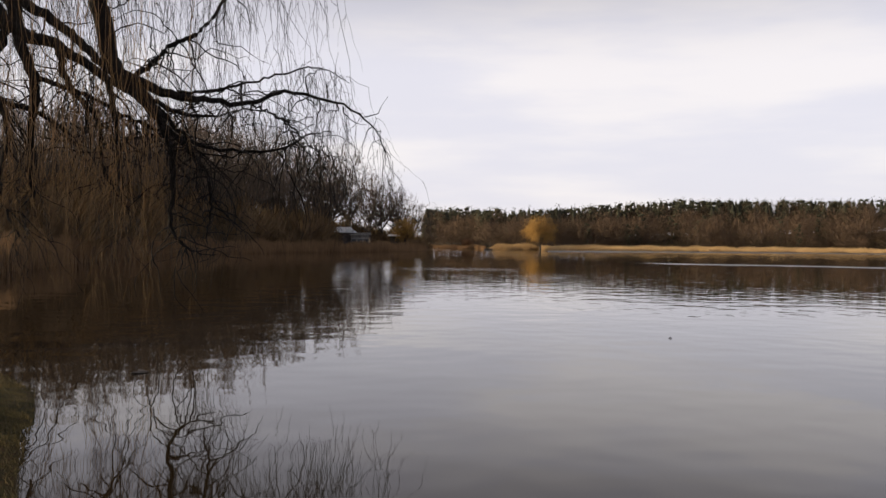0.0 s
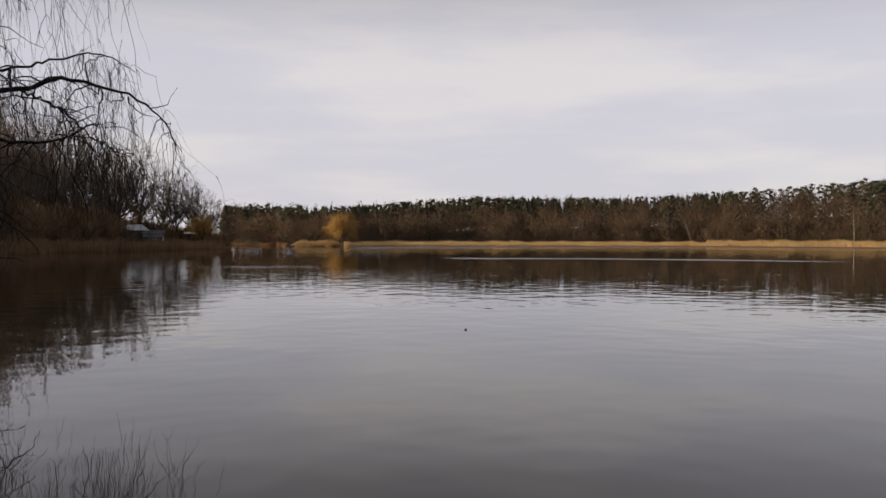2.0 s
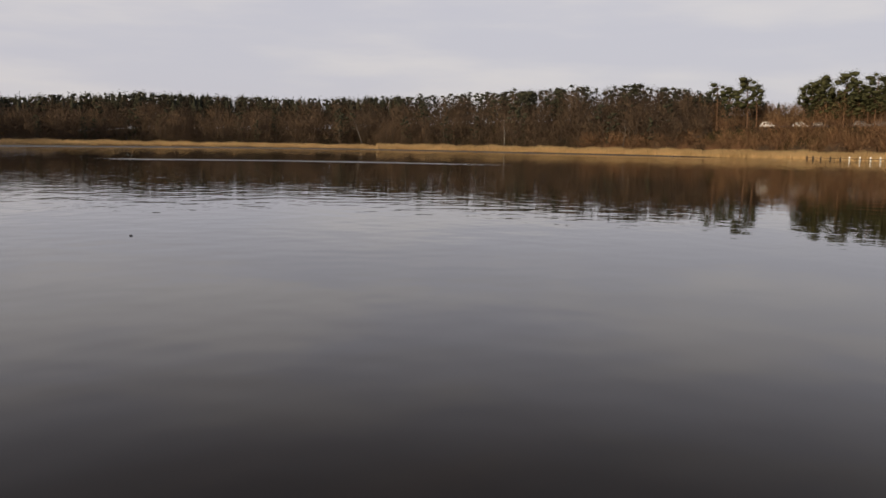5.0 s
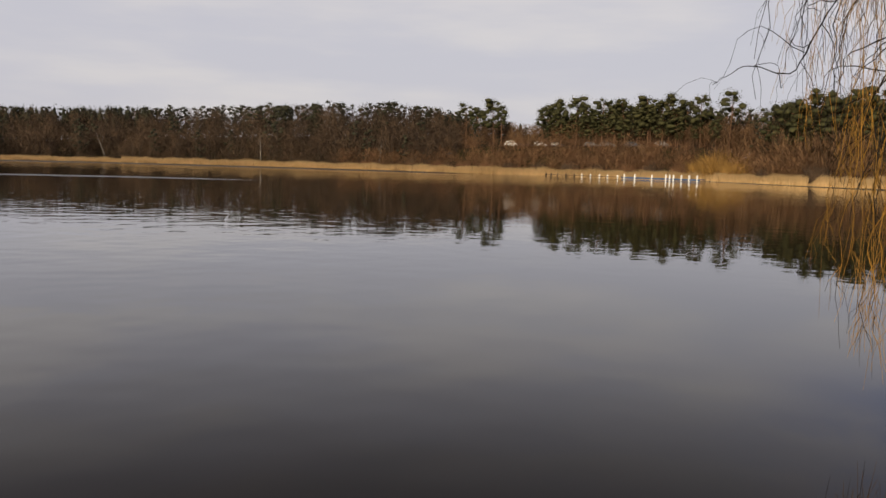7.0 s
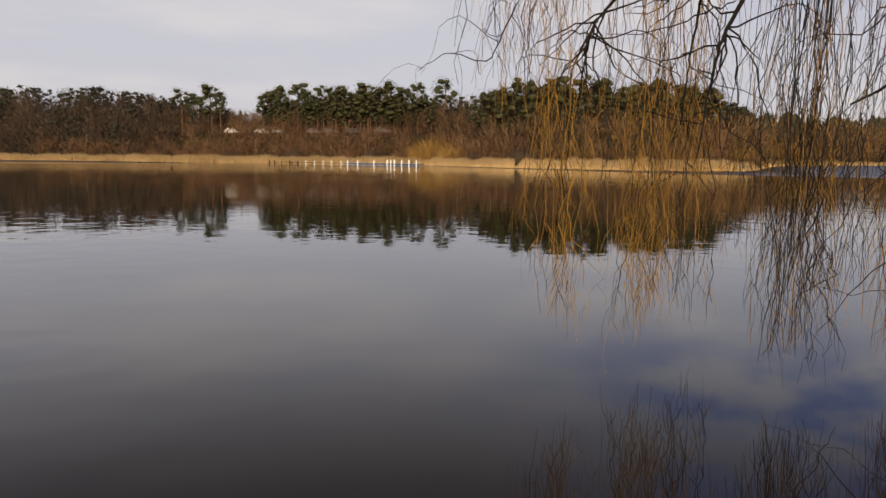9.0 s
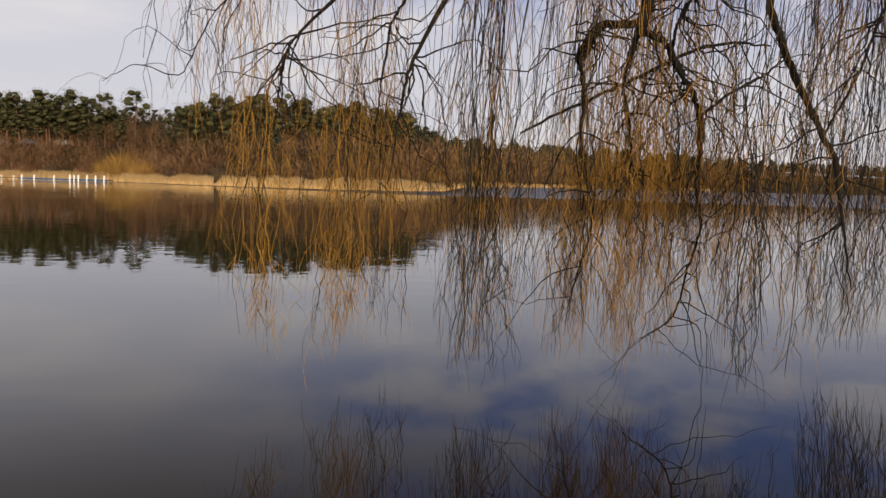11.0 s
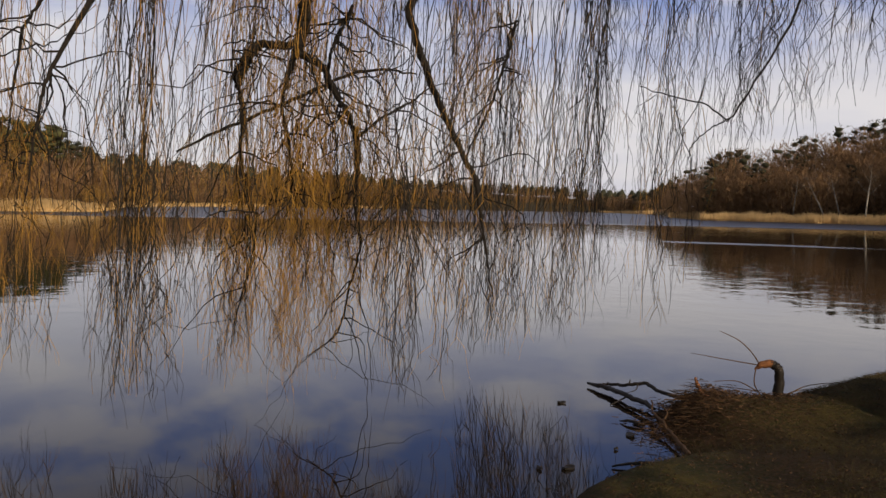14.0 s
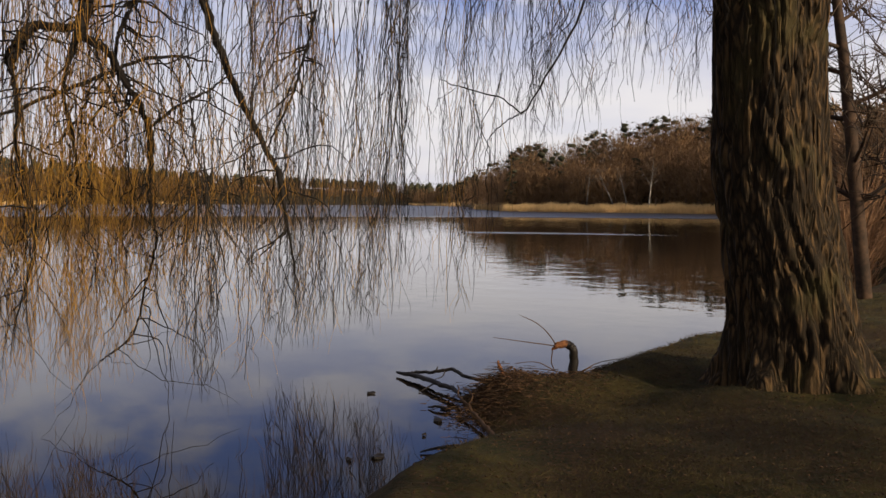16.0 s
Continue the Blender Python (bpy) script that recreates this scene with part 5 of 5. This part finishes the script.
# shorter bunches high up, all along the overhanging crown
for k in range(34):
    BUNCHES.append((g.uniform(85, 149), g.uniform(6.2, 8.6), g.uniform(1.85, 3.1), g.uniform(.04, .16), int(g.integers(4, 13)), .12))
tops, tips, gold = [], [], []
for az, r, z, half, n, share in BUNCHES:
    c, out = bearing(az, r), bearing(az, 1.0)
    across = Vector((math.cos(radians(az)), -math.sin(radians(az)), 0))
    stems = g.normal(0, 1, (max(2, n // 7), 2)) * [half * .62, half * 1.1]
    lift = g.uniform(0, .5, len(stems)) * (g.random(len(stems)) < .6)
    lean = g.normal(0, .13, (len(stems), 2))
    for _ in range(int(n * (.95 if z < 1.0 else .7))):
        k = g.integers(0, len(stems))
        u, v = stems[k] + g.normal(0, .020, 2)
        q = c + across * u + out * v
        tip = np.array([q.x, q.y, z + lift[k] + g.exponential(.24)])
        if g.random() < .25:
            tip[2] += g.uniform(.3, 1.5)
        top = tip + [lean[k][0] + g.normal(0, .05), lean[k][1] + g.normal(0, .05), 0]
        pull = np.array([TRUNK[0], TRUNK[1]]) - top[:2]
        top[:2] += pull / np.linalg.norm(pull) * (.1 + .5 * abs(lean[k][0]))
        top[2] = max(g.uniform(3.2, 5.4), tip[2] + .6)
        if z < 1.0 and g.random() < .55:
            f = (tip[2] + g.uniform(.5, 1.7) - tip[2]) / (top[2] - tip[2])
            top = tip + (top - tip) * min(f, 1)
        tops.append(top)
        tips.append(tip)
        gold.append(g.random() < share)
# short dense tufts below the broken limbs
for x, y, z, n, L in [(6.00, -3.20, 2.35, 60, 1.25), (5.75, -3.45, 2.05, 44, 1.2), (6.22, -2.78, 2.10, 30, 1.1), (5.60, -3.85, 2.20, 34, 1.3), (5.50, -4.05, 3.15, 30, 1.0), (6.40, -2.35, 1.70, 16, .9), (6.72, -.9, 2.6, 16, 1.2)]:
    for _ in range(n):
        p = np.array([x, y, z]) + g.normal(0, 1, 3) * [.16, .16, .28]
        tops.append(p)
        tips.append(p + [g.normal(0, .14), g.normal(0, .14), -L * g.uniform(.5, 1.2)])
        tips[-1][2] = max(tips[-1][2], .3)
        gold.append(g.random() < .6)
tops, tips = np.array(tops), np.array(tips)
P1, R1 = hanging(tops, tips, 3, 13, .032)
gold = np.array(gold)
part("golden_twig_mass", join([strands(P1[gold], R1[gold]), strands(*side_twigs(P1[gold], R1[gold], 5, 4200, .36, .0019))]), M_STRAND, willow, "golden-yellow hanging twigs", kind="stuff")
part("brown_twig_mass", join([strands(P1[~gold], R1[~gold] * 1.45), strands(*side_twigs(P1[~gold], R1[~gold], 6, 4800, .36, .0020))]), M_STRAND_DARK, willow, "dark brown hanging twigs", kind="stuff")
# the part of the crown above the bank, which shades it
n = 1500
a, q = g.uniform(0, 6.283, n), np.sqrt(g.random(n)) * 4.4
t2 = np.column_stack([TRUNK[0] - .8 + np.cos(a) * q, TRUNK[1] - 1.2 + np.sin(a) * q, g.uniform(5.2, 8.5, n)])
P2, R2 = hanging(t2, t2 - np.column_stack([g.normal(0, .3, n), g.normal(0, .3, n), g.uniform(.8, 1.6, n)]), 4, 5)
part("upper_twig_mass", strands(P2, R2 * 2.6), M_STRAND, willow, kind="stuff")

# ------------------------------------------------------------------ second willow, leaning out from the left bank
willow2 = thing("weeping_willow", "leafless weeping willow, dark limbs arching out from the bank", "tree")
z2 = 0.1
part("trunk", willow_trunk(9, z2, [(-6.6, 13.6, z2 - .3), (-6.3, 13.8, 1.6), (-5.9, 14.0, 3.6), (-5.2, 14.2, 5.6)], [.42, .36, .32, .27], 40, 40), M_WILLOW_BARK, willow2, smooth=True)
F2 = np.array([-5.25, 14.2, 5.5])
ARMS_LEFT = []
ARMS_LEFT.append(([F2, (-4.6, 14.4, 6.4), (-3.6, 14.6, 6.3), (-3.03, 14.69, 5.6), (-2.81, 14.73, 4.6), (-2.6, 14.77, 4.25)], [.24, .19, .16, .15, .14, .12]))
ARMS_LEFT.append(([(-2.72, 14.75, 4.4), (-1.88, 14.88, 4.08), (-1.2, 14.95, 4.02), (-.57, 14.99, 4.02), (0, 15, 4.24), (.9, 14.97, 4.08), (1.5, 14.92, 3.74), (1.88, 14.88, 3.1)], [.10, .075, .05, .04, .032, .022, .014, .005]))
ARMS_LEFT.append(([(-2.65, 14.77, 4.25), (-2.2, 14.84, 4.55), (-1.89, 14.88, 4.9), (-1.43, 14.93, 5.18), (-1.06, 14.96, 5.7), (-.6, 15, 6.6)], [.05, .045, .04, .034, .028, .02]))
ARMS_LEFT.append(([(-2.6, 14.77, 4.3), (-2.15, 14.85, 3.87), (-1.87, 14.88, 3.22), (-1.82, 14.89, 2.55), (-1.86, 14.88, 1.87), (-1.58, 14.92, 1.49), (-1.11, 14.96, 1.38)], [.11, .085, .055, .04, .03, .018, .008]))
ARMS_LEFT.append(([(-2.1, 14.85, 3.85), (-1.5, 14.93, 3.3), (-.75, 14.98, 3.17), (0, 15, 3.25), (.41, 14.99, 3.51), (.9, 14.95, 3.6)], [.045, .035, .026, .018, .012, .005]))
ARMS_LEFT.append(([(-.57, 14.99, 4.0), (0, 15, 3.75), (.5, 14.98, 3.3), (1.1, 14.95, 3.05)], [.022, .017, .012, .005]))
ARMS_LEFT.append(([(-1.88, 14.88, 4.1), (-1.0, 14.95, 4.25), (-.2, 15, 4.5), (.6, 14.97, 4.7), (1.1, 14.9, 4.45)], [.03, .024, .018, .012, .005]))
ARMS_LEFT.append(([F2, (-4.6, 14.3, 5.6), (-4.24, 14.39, 5.4), (-4.08, 14.43, 4.63), (-3.9, 14.46, 4.1), (-3.95, 14.45, 3.2), (-3.9, 14.46, 2.2)], [.17, .14, .12, .09, .08, .05, .02]))
ARMS_LEFT.append(([(-4.3, 14.38, 5.5), (-3.6, 14.55, 5.1), (-3.2, 14.62, 4.75), (-2.9, 14.7, 4.4), (-2.75, 14.75, 3.7), (-2.7, 14.75, 2.9)], [.09, .08, .07, .06, .045, .02]))
ARMS_LEFT.append(([(-3.9, 14.46, 4.2), (-3.2, 14.6, 4.0), (-2.4, 14.8, 3.6), (-1.6, 14.9, 3.3), (-.9, 15, 2.7)], [.045, .036, .03, .022, .008]))
ARMS_LEFT.append(([F2, (-4.9, 14.0, 7.2), (-3.6, 13.8, 8.0), (-2.0, 14, 7.6), (-.6, 14.4, 6.9), (.5, 14.7, 6.2)], [.16, .12, .09, .06, .04, .015]))
ARMS_LEFT.append(([F2, (-4.9, 14.3, 5.9), (-4.3, 14.4, 5.0), (-3.6, 14.5, 4.75), (-3.0, 14.65, 4.35), (-2.2, 14.8, 3.95), (-1.5, 14.9, 3.75), (-.8, 15, 3.85)], [.16, .14, .11, .09, .07, .05, .03, .008]))
ARMS_LEFT.append(([(-4.3, 14.4, 5.0), (-4.5, 14.4, 4.2), (-4.3, 14.45, 3.4), (-4.4, 14.45, 2.4), (-4.1, 14.5, 1.6)], [.08, .06, .045, .03, .01]))
ARMS_LEFT.append(([(-3.6, 14.5, 4.75), (-3.4, 14.6, 4.1), (-3.0, 14.65, 3.6), (-2.9, 14.7, 2.8), (-2.5, 14.75, 2.1)], [.06, .05, .04, .028, .008]))
ARMS_LEFT.append(([F2, (-5.4, 14.2, 4.9), (-5.1, 14.3, 4.2), (-4.8, 14.35, 3.9), (-4.0, 14.5, 3.7), (-3.3, 14.6, 3.3)], [.12, .10, .08, .06, .035, .01]))
ARMS_LEFT.append(([(-2.5, 14.78, 4.1), (-1.9, 14.86, 3.5), (-1.35, 14.92, 2.9), (-1.2, 14.94, 2.2), (-1.3, 14.94, 1.6)], [.06, .045, .035, .022, .008]))
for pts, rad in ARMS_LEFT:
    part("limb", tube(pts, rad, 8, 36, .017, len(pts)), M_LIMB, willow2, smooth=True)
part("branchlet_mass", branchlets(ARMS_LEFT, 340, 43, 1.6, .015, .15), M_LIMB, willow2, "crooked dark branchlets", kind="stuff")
tops, tips = [], []
for pts, rad in ARMS_LEFT[1:]:
    q, r = curve(pts, rad, 60)
    for _ in range(62):
        i = g.integers(8, 60)
        p = q[i] + g.normal(0, .10, 3)
        tops.append(p)
        L = g.uniform(.5, 1.7) if r[i] < .04 else g.uniform(.4, 1.2)
        tips.append(p + [g.normal(.12, .25), g.normal(0, .3), -L])
        tips[-1][2] = max(tips[-1][2], 1.2 + .4 * g.random())
for _ in range(330):
    x = 1.0 - 5.5 * math.sqrt(g.random())
    p = np.array([x, 14.8 + g.normal(0, .8), g.uniform(5.6, 7.5)])
    tops.append(p)
    tips.append(p + [g.normal(.1, .2), g.normal(0, .2), -g.uniform(1.2, 3.0)])
inner = []
for _ in range(110):
    a, r = g.uniform(-26, -7), g.uniform(11.5, 14.5)
    c = bearing(a + 1.2 * math.sin(a * 5), r)
    z = g.uniform(.5, 2.2)
    inner.append((np.array([c.x + g.normal(0, .15), c.y, g.uniform(4.0, 6.2)]), np.array([c.x, c.y, z])))
P4, R4 = hanging(np.array([x[0] for x in inner]), np.array([x[1] for x in inner]), 14, 12, .04, .0036)
part("brown_twig_mass", join([strands(P4, R4), strands(*side_twigs(P4, R4, 16, 1300, .6, .0030))]), M_UNDER, willow2, "dull brown hanging twigs", kind="stuff")
P3, R3 = hanging(np.array(tops), np.array(tips), 13, 9, .04, .0040)
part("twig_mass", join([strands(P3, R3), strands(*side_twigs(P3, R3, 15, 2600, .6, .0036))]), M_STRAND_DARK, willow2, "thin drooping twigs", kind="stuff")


# ------------------------------------------------------------------ bank beyond the willow trunk
def slim_tree(az, r, h, seed, lean):
    wood, twig = bare_tree(seed, h, h * .15, 22, 1500, .010, .12, .25, 3, .0135)
    ob = thing("slim_tree", "slender brown-barked leafless tree with many side branches", "tree")
    p = bearing(az, r)
    ob.location = (p.x, p.y, ground_at(p.x, p.y))
    ob.rotation_euler = (0, radians(lean), radians(-az))
    part("trunk", wood, M_SLIM, ob, smooth=True)
    part("twig_mass", twig, M_TWIG, ob, kind="stuff")


slim_tree(164.3, 14.2, 9.5, 501, -4)
slim_tree(166.8, 18.0, 10.0, 502, 1)
slim_tree(166.0, 27.0, 11.0, 503, 2)
scrub = []
for i in range(70):
    az = g.uniform(160.5, 178)
    r = 18 + 26 * g.random()
    p = bearing(az, r)
    V, T = dome_bush(600 + i, g.uniform(1.5, 4.5), g.uniform(1.8, 3.6), 170, .014)
    scrub.append((place(V, p.x, p.y, ground_at(p.x, p.y) - .05), T))
tagged(new("scrub", tri_mesh("scrub", *join(scrub), M_BUSH_RED)), "tangled brown leafless scrub on the bank", "scrub", kind="stuff")


# unseen bushes added in the west to keep low sun off bank and trunk foot
for i in range(5):
    wood, twig = far_crown(640 + i, 6.7 - .3 * (i % 3), 4.4, 1300, .024, (.05, .13), 9)
    shade_hazel = thing("shade_hazel", "unseen many-stemmed leafless bush added to shade the bank", "bush", group="hazels on the bank")
    y = -6.0 + 2.3 * i
    shade_hazel.location = (-14.2 + .6 * (i % 2), y, ground_at(-14.2, y))
    part("trunk", wood, M_SLIM, shade_hazel)
    part("crown", twig, M_TWIG, shade_hazel)


# ------------------------------------------------------------------ driftwood at the bank
def ground_point(az, r, lift=0.0):
    p = bearing(az, r)
    return np.array([p.x, p.y, max(ground_at(p.x, p.y), 0) + lift])


branch = thing("fallen_branch", "dark wet fallen branch reaching out over the water", "branch")
part("stem", tube([(5.62, -5.53, .03), (5.46, -5.50, .04), (5.29, -5.47, .05), (4.94, -5.33, .07), (4.64, -5.24, .07), (4.45, -5.12, .08)], [.012, .021, .023, .022, .020, .012], 8, 34, .0035, 3, .7), M_DRIFT, branch, smooth=True)
part("fork", tube([(5.48, -5.52, .04), (5.38, -5.56, .06), (5.14, -5.56, .10), (4.98, -5.61, .14), (4.80, -5.54, .12), (4.52, -5.48, .12), (4.36, -5.55, .13)], [.010, .014, .015, .017, .016, .016, .012], 7, 34, .0035, 4, .7), M_DRIFT, branch, smooth=True)
part("side_twig", tube([(4.94, -5.33, .06), (4.95, -5.24, .03), (4.96, -5.15, .005)], [.008, .007, .004], 5, 8), M_DRIFT, branch)
part("side_twig", tube([(5.14, -5.56, .10), (5.13, -5.57, .145)], [.010, .005], 5, 4), M_DRIFT, branch)
part("side_twig", tube([(5.05, -5.58, .12), (5.02, -5.52, .08), (5.04, -5.44, .06)], [.006, .005, .003], 5, 6), M_DRIFT, branch)

snag = thing("bare_stick", "pale barkless stick slanting from the pile into the water", "branch")
part("stem", tube([(4.52, -5.16, .13), (4.33, -4.98, .09), (4.15, -4.87, .075), (3.99, -4.76, .06), (3.76, -4.60, .05), (3.56, -4.46, .04)], [.006, .009, .011, .012, .016, .018], 7, 24, .004, 8), M_STICK, snag, smooth=True)
part("side_twig", tube([(4.15, -4.87, .075), (4.20, -4.98, .13), (4.36, -5.05, .16)], [.007, .006, .003], 5, 8), M_STICK, snag)

stub = thing("bent_stub", "bent broken willow stub with torn pale top", "branch")
s0 = ground_point(146.6, 7.15)
part("stem", tube([s0 + [0, 0, -.06], s0 + [-.01, .0, .10], s0 + [-.02, .02, .20], s0 + [.0, .04, .250], s0 + [.03, .07, .262]], [.047, .040, .036, .036, .032], 10, 20, .003, 5), M_DRIFT, stub, smooth=True)
part("torn_end", tube([s0 + [.02, .06, .262], s0 + [.06, .10, .258], s0 + [.09, .14, .235], s0 + [.10, .16, .215]], [.034, .031, .020, .005], 8, 12, .003, 6), M_TORN, stub, smooth=True)
part("shoot", tube([s0 + [.08, .12, .24], s0 + [.12, .17, .34], s0 + [.19, .25, .44], s0 + [.30, .35, .51]], [.006, .005, .004, .002], 5, 14), M_STICK, stub)
part("shoot", tube([s0 + [.10, .14, .25], s0 + [.28, .30, .28], s0 + [.50, .45, .31]], [.005, .004, .002], 5, 10), M_STICK, stub)
part("shoot", tube([s0 + [.10, .15, .22], s0 + [.11, .15, .10], s0 + [.08, .10, .0]], [.005, .005, .004], 5, 8), M_STICK, stub)
part("shoot", tube([s0 + [.10, .13, .04], s0 + [.20, .24, .11], s0 + [.33, .36, .10]], [.005, .004, .002], 5, 8), M_STICK, stub)
for dx, dy, dz in [(-.20, -.40, .11), (-.10, -.30, .05), (.30, .20, .04)]:
    part("shoot", tube([s0 + [dx * .15, dy * .15, .0], s0 + [dx * .55, dy * .55, dz * .75], s0 + [dx * 1.2, dy * 1.2, dz]], [.005, .004, .002], 5, 8), M_STICK, stub)
torn = thing("torn_wood", "torn orange piece of willow wood on the pile", "wood")
w0 = ground_point(142.0, 6.80, .01)
part("splinter", tube([w0, w0 + [.03, .02, .06], w0 + [.05, .03, .12]], [.020, .018, .005], 7, 10, .003, 2), M_TORN, torn, smooth=True)
part("splinter", tube([w0 + [.02, .02, .05], w0 + [-.06, .08, .02], w0 + [-.20, .18, .03]], [.010, .009, .004], 6, 10, .003, 3), M_TORN, torn, smooth=True)

def washed_up(n, seed, long, thick, high, spread, cx=4.02, cy=-5.15):
    """Sticks strewn over the waterline, lying flat and at all angles."""
    g = np.random.default_rng(seed)
    t = g.normal(0, 1, (n, 2)) * spread
    A = np.column_stack([cx + .26 * t[:, 0] + .22 * t[:, 1], cy + .10 * t[:, 0] - .52 * t[:, 1], np.zeros(n)])
    A = A[shore_distance(A[:, :2]) > -.30]
    n = len(A)
    A[:, 2] = np.maximum(land(A[:, :2]), 0.0) + np.abs(g.normal(0, high, n))
    th = np.where(g.random(n) < .3, g.normal(.9, .5, n), g.uniform(0, 6.28, n))
    B = A + np.column_stack([np.cos(th), np.sin(th), g.normal(0, .10, n)]) * g.uniform(.3, 1, (n, 1)) * long
    B[:, 2] = np.maximum(B[:, 2], np.maximum(land(B[:, :2]), 0) + .004)
    w = .06 * long
    return strands(np.stack([A, A * .6 + B * .4 + g.normal(0, w, A.shape) * [1, 1, .4], A * .25 + B * .75 + g.normal(0, w, A.shape) * [1, 1, .4], B], 1), g.uniform(.5, 1.3, (n, 1)) * thick * np.array([[1, .9, .7, .3]]), 3)


pile = [washed_up(2600, 71, .060, .0030, .035, .60, 4.20, -5.34), washed_up(300, 72, .18, .0028, .045, .55, 4.24, -5.32), washed_up(22, 73, .36, .0052, .060, .5, 4.28, -5.3), washed_up(1100, 74, .06, .0034, .012, .7, 3.95, -5.85)]
tagged(new("twig_pile", tri_mesh("twig_pile", *join(pile), M_STICK)), "low tangle of washed-up sticks and twigs at the waterline", "twigs", kind="stuff")
for i, (az, r, az2, rr2, z) in enumerate([(136.4, 5.40, 139.6, 5.51, .015), (136.8, 6.60, 138.3, 6.49, .012), (150.0, 7.7, 152.5, 8.0, .10)]):
    a_, b_ = bearing(az, r, .01), bearing(az2, rr2, z)
    st = thing("stick", "dark stick lying half in the shallow water", "branch", group="sticks at the water's edge")
    part("stem", tube([a_, a_.lerp(b_, .5) + Vector((0, 0, .02)), b_], [.006, .012, .014], 6, 10, .004, i), M_DRIFT, st)


def floating_leaf(az, r, s):
    p = bearing(az, r, .004)
    bm = bmesh.new()
    pts = [(math.cos(k * math.pi / 5) * s * (1 if k % 2 else .72), math.sin(k * math.pi / 5) * s * .55, .006 * math.cos(k)) for k in range(10)]
    vs = [bm.verts.new(v) for v in pts]
    f = bm.faces.new(vs)
    ret = bmesh.ops.extrude_face_region(bm, geom=[f])
    bmesh.ops.translate(bm, vec=(0, 0, .012), verts=[e for e in ret["geom"] if isinstance(e, bmesh.types.BMVert)])
    bmesh.ops.recalc_face_normals(bm, faces=bm.faces)
    me_ = bpy.data.meshes.new("floating_leaf")
    bm.to_mesh(me_)
    bm.free()
    me_.materials.append(M_DRIFT)
    ob = new("floating_leaf", me_)
    ob.location, ob.rotation_euler = p, (0, 0, az)
    tagged(ob, "dark wet leaf floating on the lake", "leaf", "leaves afloat")


for az, r, s in [(132.8, 7.12, .04), (137.5, 6.21, .06), (133.5, 5.31, .055), (131.5, 5.26, .03), (136.6, 5.82, .02), (137.9, 6.58, .05), (26.0, 15.4, .045), (-9, 11, .12)]:
    floating_leaf(az, r, s)


# ------------------------------------------------------------------ grass and leaves on the near bank
def bank_points(n, az0, az1, r0, r1, seed):
    g = np.random.default_rng(seed)
    a, r = np.radians(g.uniform(az0, az1, n)), np.sqrt(g.uniform(r0 * r0, r1 * r1, n))
    P = np.column_stack([np.sin(a) * r, np.cos(a) * r])
    P = P[shore_distance(P) > .03]
    d = np.hypot(P[:, 0] - TRUNK[0], P[:, 1] - TRUNK[1])
    P = P[d > .62]
    return np.column_stack([P, land(P)]), g


def grass(name, label, n, az0, az1, r0, r1, seed, h, w):
    A, g = bank_points(n, az0, az1, r0, r1, seed)
    keep = (np.sin(A[:, 0] * 2.3 + 1) * np.sin(A[:, 1] * 1.9) + g.normal(0, .5, len(A))) > -.45
    A = A[keep]
    B = A + np.column_stack([g.normal(0, .035, len(A)), g.normal(0, .035, len(A)), h * g.uniform(.3, 1.2, len(A))])
    return tagged(new(name, tri_mesh(name, *spikes(A - [0, 0, .01], B, w * g.uniform(.6, 1.3, len(A))), M_GRASS)), label, "grass", kind="stuff")


grass("grass", "short worn winter grass on the bank under the willow", 80000, 138, 170, 4.0, 8.6, 31, .028, .0018)
grass("grass", "thin winter grass farther along the bank", 12000, 150, 170, 8.6, 15, 34, .035, .004)
grass("grass", "damp green grass at the edge of the bank", 18000, -24, -11, 4.7, 11.5, 32, .06, .0035)
A, gg = bank_points(5200, 136, 172, 3.9, 11, 33)
n = len(A)
a = gg.uniform(0, 6.283, n)
s = gg.uniform(.005, .016, n)
ex = np.column_stack([np.cos(a), np.sin(a), gg.normal(0, .3, n)]) * s[:, None]
ey = np.column_stack([-np.sin(a), np.cos(a), gg.normal(0, .3, n)]) * s[:, None] * .5
C = A + [0, 0, .014]
V = np.stack([C - ex, C - ey + [0, 0, .004], C + ex, C + ey + [0, 0, .004], C + [0, 0, -.006]], 1).reshape(-1, 3)
k = np.arange(n)[:, None] * 5
T = np.concatenate([k + [0, 1, 4], k + [1, 2, 4], k + [2, 3, 4], k + [3, 0, 4], k + [0, 3, 1], k + [1, 3, 2]])
tagged(new("fallen_leaves", tri_mesh("fallen_leaves", V, T, M_LEAF)), "scattered brown fallen leaves on the bank", "leaves", kind="stuff")
